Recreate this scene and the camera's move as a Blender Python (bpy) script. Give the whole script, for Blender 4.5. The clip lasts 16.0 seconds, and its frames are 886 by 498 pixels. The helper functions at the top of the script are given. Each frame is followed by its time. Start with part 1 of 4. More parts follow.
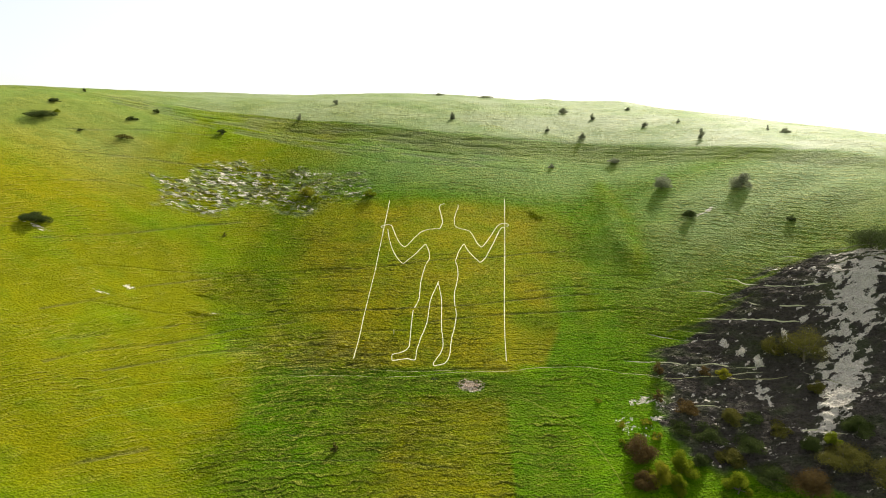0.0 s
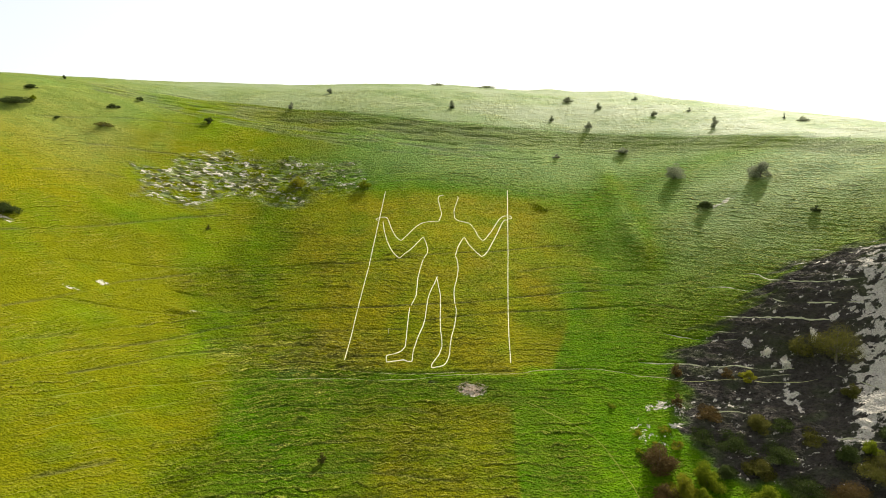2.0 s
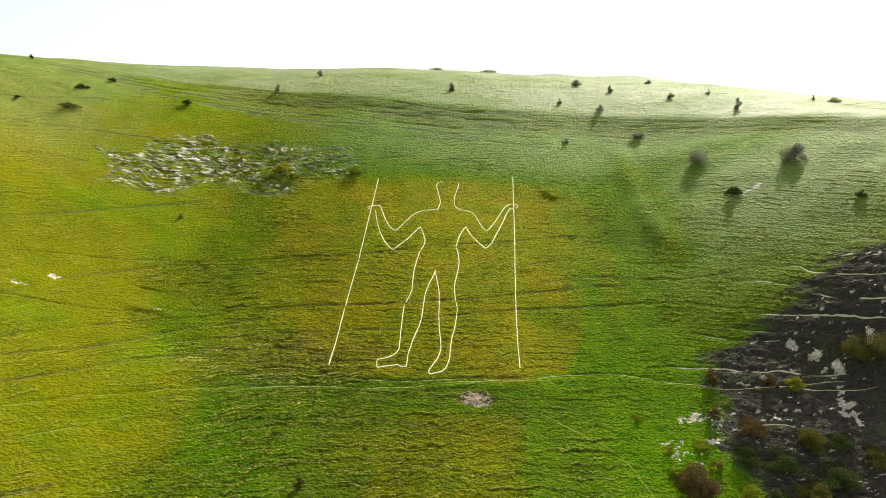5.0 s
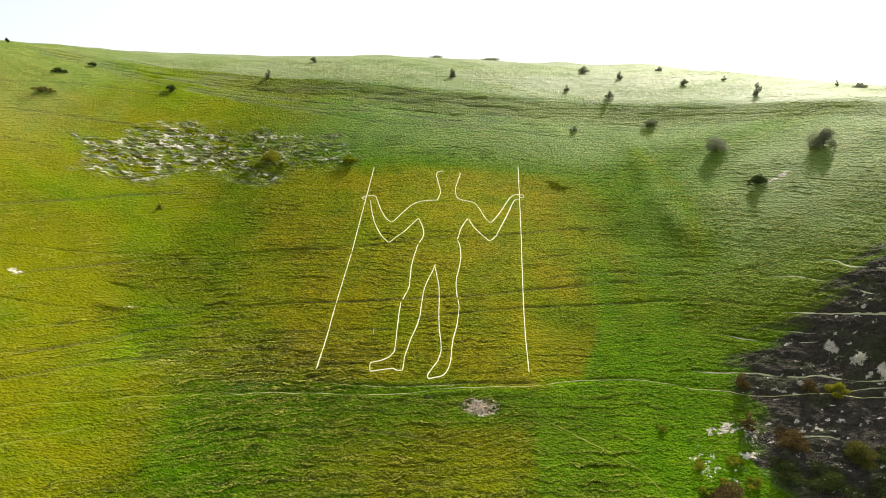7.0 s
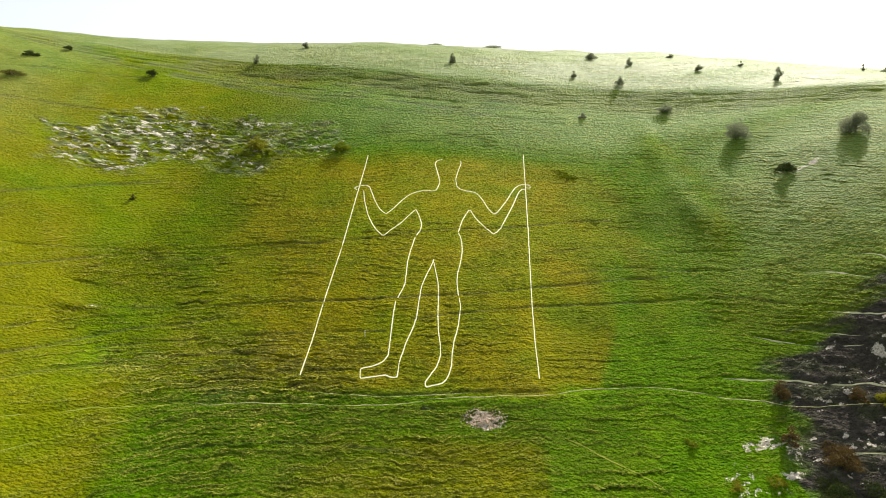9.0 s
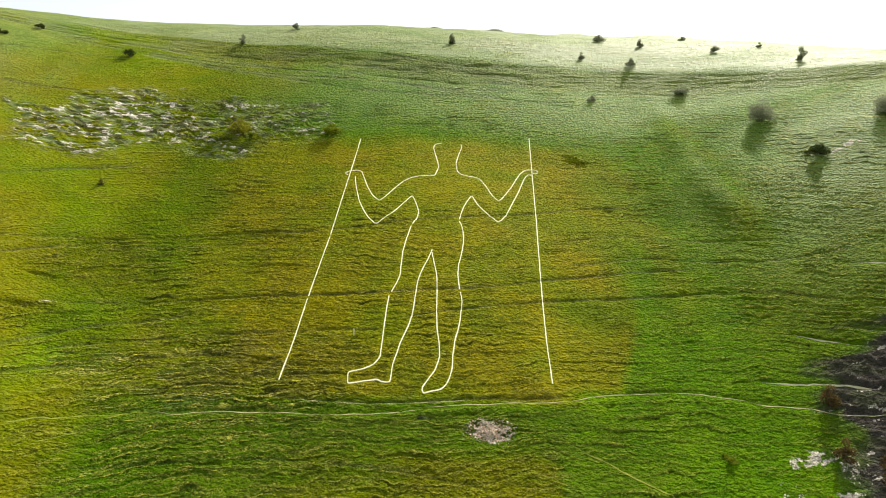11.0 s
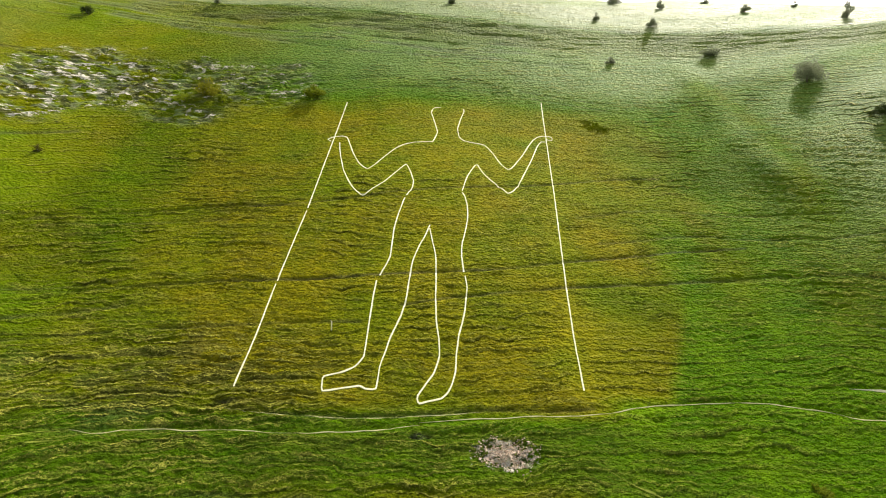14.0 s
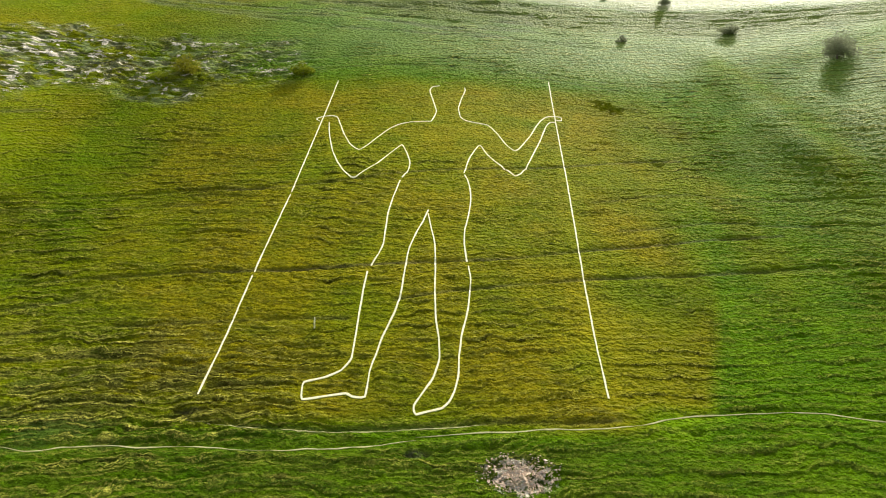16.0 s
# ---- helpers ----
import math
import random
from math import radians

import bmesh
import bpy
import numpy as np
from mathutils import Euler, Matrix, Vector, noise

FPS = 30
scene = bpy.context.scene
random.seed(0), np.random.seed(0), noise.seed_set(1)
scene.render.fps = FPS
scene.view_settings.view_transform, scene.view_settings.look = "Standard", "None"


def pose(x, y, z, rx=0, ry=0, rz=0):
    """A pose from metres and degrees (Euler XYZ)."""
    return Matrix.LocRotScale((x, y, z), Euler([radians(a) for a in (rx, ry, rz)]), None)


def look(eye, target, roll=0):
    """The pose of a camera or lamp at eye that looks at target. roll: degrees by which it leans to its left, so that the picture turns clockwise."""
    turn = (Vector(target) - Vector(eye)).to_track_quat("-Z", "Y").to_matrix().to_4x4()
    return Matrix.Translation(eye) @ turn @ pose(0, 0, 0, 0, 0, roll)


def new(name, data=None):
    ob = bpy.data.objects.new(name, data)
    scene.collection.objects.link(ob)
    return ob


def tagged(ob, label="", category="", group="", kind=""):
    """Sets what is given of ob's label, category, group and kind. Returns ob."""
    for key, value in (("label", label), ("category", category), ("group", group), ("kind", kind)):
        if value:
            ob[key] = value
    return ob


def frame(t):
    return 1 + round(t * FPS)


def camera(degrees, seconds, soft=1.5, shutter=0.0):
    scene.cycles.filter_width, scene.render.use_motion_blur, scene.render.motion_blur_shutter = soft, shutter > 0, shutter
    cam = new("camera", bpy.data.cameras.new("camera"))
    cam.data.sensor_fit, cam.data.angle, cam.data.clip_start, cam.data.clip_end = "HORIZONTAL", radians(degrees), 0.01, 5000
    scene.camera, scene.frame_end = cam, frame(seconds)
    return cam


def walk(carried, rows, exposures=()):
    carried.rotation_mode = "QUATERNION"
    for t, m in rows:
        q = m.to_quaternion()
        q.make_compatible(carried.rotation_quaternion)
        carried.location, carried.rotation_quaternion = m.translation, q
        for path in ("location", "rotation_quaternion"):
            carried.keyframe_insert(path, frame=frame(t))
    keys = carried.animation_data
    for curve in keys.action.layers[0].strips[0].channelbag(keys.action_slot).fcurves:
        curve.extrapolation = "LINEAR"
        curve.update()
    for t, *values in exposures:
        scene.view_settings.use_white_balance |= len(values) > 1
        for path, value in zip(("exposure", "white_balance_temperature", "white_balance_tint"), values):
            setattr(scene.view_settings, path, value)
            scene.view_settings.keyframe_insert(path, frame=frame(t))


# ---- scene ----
cam = camera(71.0, 16.0, soft=1.0)
EXPOSURE, WARMTH = 0.68, 6450.0
METRES, EYE, TILT, LEAN, TURN = 93.0, 90.0, -8.0, 0.0, 0.0
ROWS = [
    (0.0, 0.0, 0.0, 0.0, 0.0, 0.0, -0.0),
    (0.5, 0.0001, 0.0318, -0.005, -0.02, 0.01, 0.01),
    (1.0, 0.0007, 0.063, -0.0096, -0.03, 0.03, -0.0),
    (1.5, 0.0006, 0.0948, -0.0151, -0.05, 0.04, 0.02),
    (2.0, 0.0006, 0.1263, -0.0206, -0.08, 0.06, 0.0),
    (2.5, 0.0017, 0.1579, -0.0248, -0.13, 0.06, 0.02),
    (3.0, 0.0018, 0.1889, -0.0299, -0.14, 0.09, 0.01),
    (3.5, 0.0019, 0.2197, -0.0334, -0.15, 0.08, 0.05),
    (4.0, 0.0016, 0.251, -0.0378, -0.15, 0.11, 0.05),
    (6.5, 0.0017, 0.4103, -0.0591, -0.11, 0.16, 0.05),
    (7.0, 0.001, 0.4413, -0.0634, -0.14, 0.17, 0.03),
    (7.5, 0.0015, 0.4729, -0.067, -0.18, 0.21, 0.04),
    (8.0, 0.0013, 0.5047, -0.0699, -0.2, 0.23, 0.04),
    (8.5, 0.0012, 0.5369, -0.074, -0.2, 0.25, 0.04),
    (9.0, 0.0007, 0.5692, -0.0784, -0.21, 0.26, 0.04),
    (11.5, -0.0002, 0.7262, -0.0992, -0.38, 0.07, 0.05),
    (12.0, -0.0002, 0.7578, -0.102, -0.41, -0.2, 0.06),
    (12.5, -0.0001, 0.79, -0.105, -0.47, -0.38, 0.08),
    (13.0, -0.0016, 0.8232, -0.1095, -0.5, -0.42, 0.11),
    (13.5, -0.0019, 0.8565, -0.1155, -0.5, -0.47, 0.12),
    (14.0, -0.0024, 0.8894, -0.1211, -0.55, -0.48, 0.12),
    (14.5, -0.0024, 0.9192, -0.1255, -0.6, -0.49, 0.13),
    (15.0, -0.0025, 0.9457, -0.1289, -0.65, -0.54, 0.13),
    (15.5, -0.0032, 0.9693, -0.1325, -0.68, -0.56, 0.16),
    (16.0, -0.0036, 0.9904, -0.1358, -0.7, -0.62, 0.16),
]
walk(cam, [(t, pose(0, 0, EYE, TILT, LEAN, TURN) @ pose(METRES * x, METRES * y, METRES * z, 90 + pitch, roll, yaw)) for t, x, y, z, yaw, pitch, roll in ROWS],
     exposures=[(0.0, EXPOSURE, WARMTH, 8.0), (16.0, EXPOSURE, WARMTH, 8.0)])

# ---- light ----
SUN_AZ, SUN_EL = 32.0, 43.0      # degrees: right of the view up the hill, above the horizon
SUN_DIR = Vector((math.sin(radians(SUN_AZ)) * math.cos(radians(SUN_EL)), math.cos(radians(SUN_AZ)) * math.cos(radians(SUN_EL)), math.sin(radians(SUN_EL))))
sky_world = bpy.data.worlds.new("sky")
scene.world = sky_world
sky_world.use_nodes = True
sky = sky_world.node_tree.nodes.new("ShaderNodeTexSky")
sky.sky_type, sky.sun_disc = "NISHITA", False
sky.sun_elevation, sky.sun_rotation = radians(SUN_EL), radians(SUN_AZ)
sky.air_density, sky.dust_density, sky.ozone_density = 0.8, 3.2, 0.3
veil = sky_world.node_tree.nodes.new("ShaderNodeMix")      # thin white cloud over the whole sky
veil.data_type, veil.blend_type = "RGBA", "ADD"
veil.inputs[0].default_value, veil.inputs[7].default_value = 1.0, (3.0, 2.6, 1.95, 1)
sky_world.node_tree.links.new(sky.outputs["Color"], veil.inputs[6])
sky_world.node_tree.links.new(veil.outputs[2], sky_world.node_tree.nodes["Background"].inputs["Color"])
sky_world.node_tree.nodes["Background"].inputs["Strength"].default_value = 0.10
sun_data = bpy.data.lights.new("sun", "SUN")
sun_data.energy, sun_data.angle, sun_data.color = 5.0, radians(0.6), (1.0, 0.93, 0.80)
sun = new("sun", sun_data)
sun.matrix_world = look(SUN_DIR * 900, (0, 0, 0))


# ---- small tools ----
def step(t):
    t = np.clip(t, 0, 1)
    return t * t * (3 - 2 * t)


def grain(x, y, seed=0):
    """Smooth value noise, -0.5 to 0.5."""
    ix, iy = np.floor(x).astype(np.int64), np.floor(y).astype(np.int64)
    fx, fy = x - ix, y - iy
    fx, fy = fx * fx * fx * (fx * (6 * fx - 15) + 10), fy * fy * fy * (fy * (6 * fy - 15) + 10)

    def corner(a, b):
        h = (a * 374761393 + b * 668265263 + seed * 974634777) & 0x7FFFFFFF
        h = ((h ^ (h >> 13)) * 1274126177) & 0x7FFFFFFF
        return ((h ^ (h >> 16)) & 0xFFFF) / 65535.0 - 0.5

    low = corner(ix, iy) * (1 - fx) + corner(ix + 1, iy) * fx
    high = corner(ix, iy + 1) * (1 - fx) + corner(ix + 1, iy + 1) * fx
    return low * (1 - fy) + high * fy


def layered(x, y, seed=0, rounds=3):
    return sum(grain(x * 2 ** k, y * 2 ** k, seed + 7 * k) / 2 ** k for k in range(rounds))


def mesh_of(name, verts, faces, smooth=False):
    me = bpy.data.meshes.new(name)
    me.from_pydata([tuple(v) for v in verts], [], [tuple(f) for f in faces])
    if smooth:
        me.polygons.foreach_set("use_smooth", [True] * len(me.polygons))
    me.update()
    return me


def part(name, me, material, parent, label=""):
    ob = new(name, me)
    if material:
        me.materials.append(material)
    ob.parent = parent
    if label:
        tagged(ob, label)
    return ob


# ---- shape of the hill: heights of the slope on ten sections across it ----
ACROSS = [-220, -140, -90, -45, 0, 40, 70, 105, 150, 230]
UPHILL = [60, 100, 130, 165, 200, 230, 260, 300, 360]
HEIGHTS = [
    [71, 85, 94, 104, 110.6, 114.2, 117.2, 119.5, 120.5],
    [40, 57, 70, 86.5, 103, 113.9, 119.2, 122.8, 124.2],
    [23, 39.5, 52.8, 67.4, 84.6, 101, 114, 121.6, 125.5],
    [9, 26.5, 40.4, 55.6, 76.4, 96, 112, 121.3, 126.5],
    [3, 23, 37.3, 58.4, 76.3, 96.2, 111.4, 121, 125],
    [1, 20.5, 36.2, 55.3, 74, 92.9, 108.5, 118.4, 122.5],
    [5, 21, 40.5, 63.7, 80.8, 96.2, 108.7, 117.8, 121],
    [9, 31, 51.5, 75.3, 92.8, 101.2, 109, 114, 117],
    [24, 47, 64, 82, 94, 99.8, 104.8, 109, 114],
    [58, 72, 80, 88, 90.5, 93, 95, 96.5, 98],
]


def spline_weights(stations, q):
    """Weights of a natural cubic spline through the stations, at the places q."""
    s = np.array(stations, float)
    n, gap = len(s), np.diff(s)
    a, b = np.eye(n), np.zeros((n, n))
    for i in range(1, n - 1):
        a[i, i - 1:i + 2] = gap[i - 1], 2 * (gap[i - 1] + gap[i]), gap[i]
        b[i, i - 1:i + 2] = 6 / gap[i - 1], -6 / gap[i - 1] - 6 / gap[i], 6 / gap[i]
    bend, unit = np.linalg.solve(a, b), np.eye(n)
    q = np.clip(np.asarray(q, float), s[0], s[-1])
    i = np.clip(np.searchsorted(s, q) - 1, 0, n - 2)
    h = gap[i]
    u = (s[i + 1] - q) / h
    v = 1 - u
    return u[:, None] * unit[i] + v[:, None] * unit[i + 1] + ((u ** 3 - u) * h * h / 6)[:, None] * bend[i] + ((v ** 3 - v) * h * h / 6)[:, None] * bend[i + 1]


# the brow where the steep slope meets the open down
BROW_X = [-160, -125, -100, -85, -63, -40, -18, 3, 20, 37, 50, 66, 81, 92, 101, 110, 133, 170]
BROW_Y = [240, 244, 247, 248.5, 248, 244.5, 239, 236.5, 237.5, 238, 236, 230.5, 223, 216.5, 208, 200, 188, 178]


def blot(x, y, cx, cy, rx, ry, edge=0.5):
    """1 inside an ellipse, falling to 0 outside it."""
    r = np.hypot((x - cx) / rx, (y - cy) / ry)
    return step((1 + edge - r) / (2 * edge))


def quarry_depth(x, y):
    """How far a place lies below the brow of the old quarry, in metres of plan."""
    return np.interp(x, [40, 44, 48.7, 53.6, 62.8, 76.5, 88, 99, 115, 160], [126, 134, 141, 144.5, 148.5, 154.5, 158, 154, 152, 150]) - y


def hill_grid(xs, ys):
    """Heights of the bare hill on a grid, rows along y."""
    z = (spline_weights(ACROSS, xs) @ np.array(HEIGHTS, float) @ spline_weights(UPHILL, ys).T).T
    x, y = np.meshgrid(xs, ys)
    face = step((x - 55) / 24) * step((125 - x) / 25)                   # steep face of the quarry
    z = z + face * (2.0 * np.exp(-((y - 148.5) / 7.5) ** 2) - 1.6 * np.exp(-((y - 130.5) / 6) ** 2))
    over = y - np.interp(x, BROW_X, BROW_Y)                            # the brow: a lip with a steeper bank under it
    z = z + (0.5 * np.exp(-((over - 1.5) / 4.5) ** 2) - 0.7 * np.exp(-((over + 8) / 6) ** 2)) * step((x + 90) / 60) * step((150 - x) / 40)
    z = z - 1.0 * np.exp(-((over + 17) / 15) ** 2) * step((x + 30) / 60) * step((150 - x) / 40)                                          # hollow slope under the brow
    spur = np.interp(y, [160, 173, 182, 200, 221], [55, 53, 52.5, 52.5, 54])
    z = z + (0.8 + 0.8 * np.exp(-((y - 177) / 7) ** 2) + 0.3 * np.exp(-((y - 207) / 8) ** 2)) * np.exp(-((x - spur) / 3.4) ** 2) * step((y - 164) / 14) * step((228 - y) / 24)                                        # spur beside the figure, and the gully that it shades
    z = z - np.exp(-((x - spur + 11) / 5.2) ** 2) * (1.15 * np.exp(-((y - 178) / 7) ** 2) + 0.45 * np.exp(-((y - 205) / 8) ** 2))
    z = z - 1.3 * np.exp(-((x - 104) / 8) ** 2 - ((y - 181) / 5) ** 2) + 1.2 * np.exp(-((x - 112) / 8) ** 2 - ((y - 177) / 6) ** 2)
    for bx, by, r, h in ((47, 296, 9, 1.3), (82, 292, 12, 1.6)):      # grassed barrows on the crest
        z = z + h * np.exp(-((x - bx) / r) ** 2 - ((y - by) / r) ** 2)
    foot = spline_weights(ACROSS, xs) @ np.array(HEIGHTS, float) @ spline_weights(UPHILL, [60, 60.5]).T
    z = z - (2 * (foot[:, 1] - foot[:, 0]))[None] * 35 * (1 - np.exp(-np.clip(60 - y, 0, 400) / 35))
    z = -16 + (z + 16) * step((y + 160) / 220)                          # down into the flat valley
    return z * (1 - 0.35 * step((y - 700) / 1800))


# ---- tracks that cross the slope ----
TRACK_UPPER = [(-90, 158), (-75, 164), (-56, 170), (-36, 172.7), (-19, 171.4), (-6, 172.5), (10, 175.3), (27, 180.7), (36, 182)]
TRACK_MIDDLE = [(-85, 146), (-65, 150), (-47, 155), (-30, 156.7), (-13, 155.7), (5, 156.7), (18, 160.2), (33, 163.8), (42, 164)]
TRACK_THIRD = [(-4.4, 151.2), (8.6, 153.7), (20, 156.2), (36, 158.5), (44, 158.3)]
FOOTPATH = [(-75, 120), (-58, 129.3), (-45, 134), (-35, 136), (-26, 136.6), (-16, 136.6), (-10, 136.4), (-2, 137.4), (6, 138.3), (14, 139.1), (18, 139.7), (22, 140.4), (28, 140.9), (35, 140.7), (43.6, 138.6), (48.3, 137.6), (51.7, 136.5), (56.4, 136), (62.1, 135.1), (66.5, 134), (71, 133.2), (76.6, 132.7)]
TRACK_LOW = [(-75, 112), (-55, 125), (-44, 131.5), (-34, 135.8)]
TRACK_DIAGONAL = [(14.8, 134.2), (22, 130.2), (28.5, 126), (32.2, 121.3), (34.9, 114.2), (38, 104)]
TRACK_ABOVE = [(-21.3, 139.1), (-15.4, 138.4), (-10.2, 138), (-1, 138.4), (5, 139.1), (10.6, 139.3), (15.6, 139.9)]
GROOVES_FOOT = [
    [(22, 164.1), (35, 167), (43.7, 165.3), (53, 162.4), (65, 160.2)],
    [(36, 158.4), (49.8, 156.9), (59.6, 152.1)],
    [(20, 169.5), (31, 172.9), (38.5, 172.5), (56, 166.2)],
    [(-58.5, 153.1), (-50, 155), (-41.6, 157.3)],
    [(-52.8, 144.2), (-44, 147.4), (-34.5, 149), (-20, 149.3), (-9, 149)],
    [(-51.5, 142), (-40, 144.6), (-30, 145.4), (-23, 144.4)],
]
GROOVES_TOP = [
    [(-127, 205.5), (-115, 214), (-103, 222.6), (-81.6, 231)],
    [(-120.5, 195.7), (-106.6, 203.3), (-97.4, 207.2), (-84, 211)],
    [(-112, 183), (-102.7, 190.6), (-92, 194)],
    [(-64, 162), (-57.7, 167), (-46, 169.3), (-30, 169.4)],
    [(-30, 208.6), (-16, 210.4), (-1, 211.9), (12.6, 210.3), (33, 207.1)],
    [(-26, 204.5), (-10, 207.5), (14, 207.8), (40, 203)],
    [(-40, 128), (-25, 130.6), (-8, 130), (5, 128)],
    [(-32, 121), (-12, 123), (8, 121)],
    [(-35, 115), (-15, 116.5), (6, 115)],
]
GROOVES_WEST = [
    [(-105.7, 159.3), (-96.5, 166.3), (-75.3, 182.6), (-62.1, 189.8)],
    [(-91.9, 138.6), (-85, 145.8), (-77.4, 155.2), (-67.6, 163.2), (-55.8, 169.6)],
    [(-83.4, 125.3), (-77.1, 131.7), (-68.6, 136.9), (-59.4, 142.9), (-49.4, 149.6), (-37.3, 153.2)],
    [(-72.5, 127.4), (-66.1, 131.7), (-57.4, 137.9), (-47.1, 142.6)],
    [(-86.8, 130.6), (-79.3, 135.6), (-71, 141.9), (-64.5, 146.3)],
    [(-70.7, 105.3), (-64.4, 109.1), (-57.1, 113.2)],
]
GROOVES = GROOVES_FOOT + GROOVES_TOP + GROOVES_WEST
BANK_TRACKS = [[(x, y - off - 1.1 * math.sin(0.09 * x + 1.7 * off) - 0.5 * math.sin(0.23 * x + 2.9 * off)) for x, y in zip(BROW_X[first:last], BROW_Y[first:last])] for off, first, last in ((0.8, 0, 14), (2.4, 0, 17), (4, 1, 16), (5.6, 0, 13), (7.2, 0, 17), (8.8, 1, 16), (10.6, 2, 13), (12.4, 2, 12), (14.5, 3, 11), (17, 4, 11))]
LEDGES_HIGH = [
    [(71.8, 157.4), (74.4, 156), (76.1, 153.3), (82.2, 149.5), (89.9, 147.1), (93.5, 146.6)],
    [(72.6, 151.4), (74.4, 148.1), (77, 146.3), (82.3, 144.5), (87.8, 143.1), (91.2, 142.4)],
    [(61.9, 149.5), (66.8, 147), (72.3, 144.8), (76.7, 143.2), (81.1, 141.9), (84.2, 140.7)],
    [(58.6, 147.4), (62.4, 145.4), (65.1, 144.3)],
]
LEDGES_LOW = [
    [(50.5, 148.8), (54.9, 146.2), (59.5, 144.4), (64.6, 143)],
    [(43, 142.2), (47, 141.4), (50, 141), (53, 140.2), (56.3, 139.1), (63.1, 137.6), (67.5, 136.3), (73, 135.2)],
    [(49.5, 130.1), (53.9, 129.4), (58, 129.2), (61.7, 128.2)],
    [(68.5, 123.4), (72.9, 121.4), (77.7, 120.2), (83.1, 118.5)],
    [(80.1, 132.7), (83.6, 130.6), (87.2, 127.1)],
    [(63, 157.6), (66.4, 155.8), (68.5, 154.3), (71, 152.2)],
    [(86.6, 158.3), (91, 156.3), (95.6, 152.6)],
    [(64.3, 134.9), (67.5, 135.1), (72, 134.5)],
]
LEDGES = LEDGES_HIGH + LEDGES_LOW


def smooth_line(points, gap, ease=1.0):
    """A smooth line through the points, sampled every gap metres; ease: 1 for round bends, 0 for straight runs and sharp corners."""
    p = np.array(points, float)
    p = np.vstack([2 * p[0] - p[1], p, 2 * p[-1] - p[-2]])
    out = []
    for i in range(1, len(p) - 2):
        n = max(2, int(np.linalg.norm(p[i + 1] - p[i]) / gap))
        t = np.linspace(0, 1, n, endpoint=False)[:, None]
        go, come = 0.5 * ease * (p[i + 1] - p[i - 1]), 0.5 * ease * (p[i + 2] - p[i])
        h = 3 * t ** 2 - 2 * t ** 3
        lean = (1 - ease) * (p[i + 1] - p[i])
        go, come = go + lean, come + lean
        out.append(p[i] * (1 - h) + p[i + 1] * h + go * (t ** 3 - 2 * t ** 2 + t) + come * (t ** 3 - t ** 2))
    out.append(p[-2][None])
    return np.vstack(out)


def near_line(x, y, points, reach):
    """Distance of grid places from a line, and 9 beyond its reach."""
    line = smooth_line(points, 1.2)
    out = np.full(x.shape, 9.0)
    for a, b in zip(line[:-1], line[1:]):
        i0, i1 = np.searchsorted(x[0], [min(a[0], b[0]) - reach, max(a[0], b[0]) + reach])
        j0, j1 = np.searchsorted(y[:, 0], [min(a[1], b[1]) - reach, max(a[1], b[1]) + reach])
        if i0 == i1 or j0 == j1:
            continue
        px, py = x[j0:j1, i0:i1] - a[0], y[j0:j1, i0:i1] - a[1]
        d = b - a
        t = np.clip((px * d[0] + py * d[1]) / (d @ d), 0, 1)
        out[j0:j1, i0:i1] = np.minimum(out[j0:j1, i0:i1], np.hypot(px - t * d[0], py - t * d[1]))
    return out


def spaced(stops):
    out = [stops[0][0]]
    for (a, _), (b, gap) in zip(stops[:-1], stops[1:]):
        n = max(1, int(round((b - a) / gap)))
        out += list(a + (b - a) * np.arange(1, n + 1) / n)
    return np.array(out)


XS = spaced([(-4200, 0), (-1200, 500), (-500, 100), (-230, 20), (-140, 3), (-95, 0.8), (-72, 0.42), (66, 0.22), (95, 0.32), (112, 0.5), (230, 2.4), (500, 20), (1200, 100), (4200, 500)])
YS = spaced([(-4200, 0), (-1000, 500), (-200, 100), (40, 20), (96, 2), (108, 0.5), (176, 0.17), (214, 0.24), (256, 0.36), (330, 1.4), (420, 6), (800, 40), (4200, 400)])
GX, GY = np.meshgrid(XS, YS)
BARE = hill_grid(XS, YS)

# the lines of the hill figure and its two staffs
HAND_AND_ARM = [(-18.3, 188.6), (-19, 189.4), (-18.2, 190), (-16.7, 190.2), (-15.7, 189.6), (-14.9, 187.2), (-14, 184.3), (-12.6, 180.9), (-11.2, 179.2), (-10.2, 180.3), (-8.7, 182.9), (-7.1, 185.5), (-5.8, 186.7), (-4, 187.5), (-0.9, 187.9)]
NECK_SIDE = [(-0.9, 187.9), (-0.1, 191.3), (-0.5, 194.4), (-1.2, 198.7), (-0.7, 200.2), (0.5, 200.7)]
INNER_ARM = [(-16.8, 188.1), (-16.2, 184.5), (-15, 179.5), (-13.8, 176.2), (-12.7, 173.9), (-11.5, 172.2), (-10.8, 172.2), (-9.8, 173.5), (-8.1, 175.4), (-6.3, 178.4), (-5.1, 180.2), (-4.3, 177.7), (-3.8, 175.2), (-3.9, 173.3), (-4.7, 171.3)]
HIP_SIDE = [(-4.9, 170.7), (-5.6, 166.9), (-6, 164), (-6.1, 161.3), (-6.2, 158.7), (-6.6, 157.3), (-7.3, 155.6)]
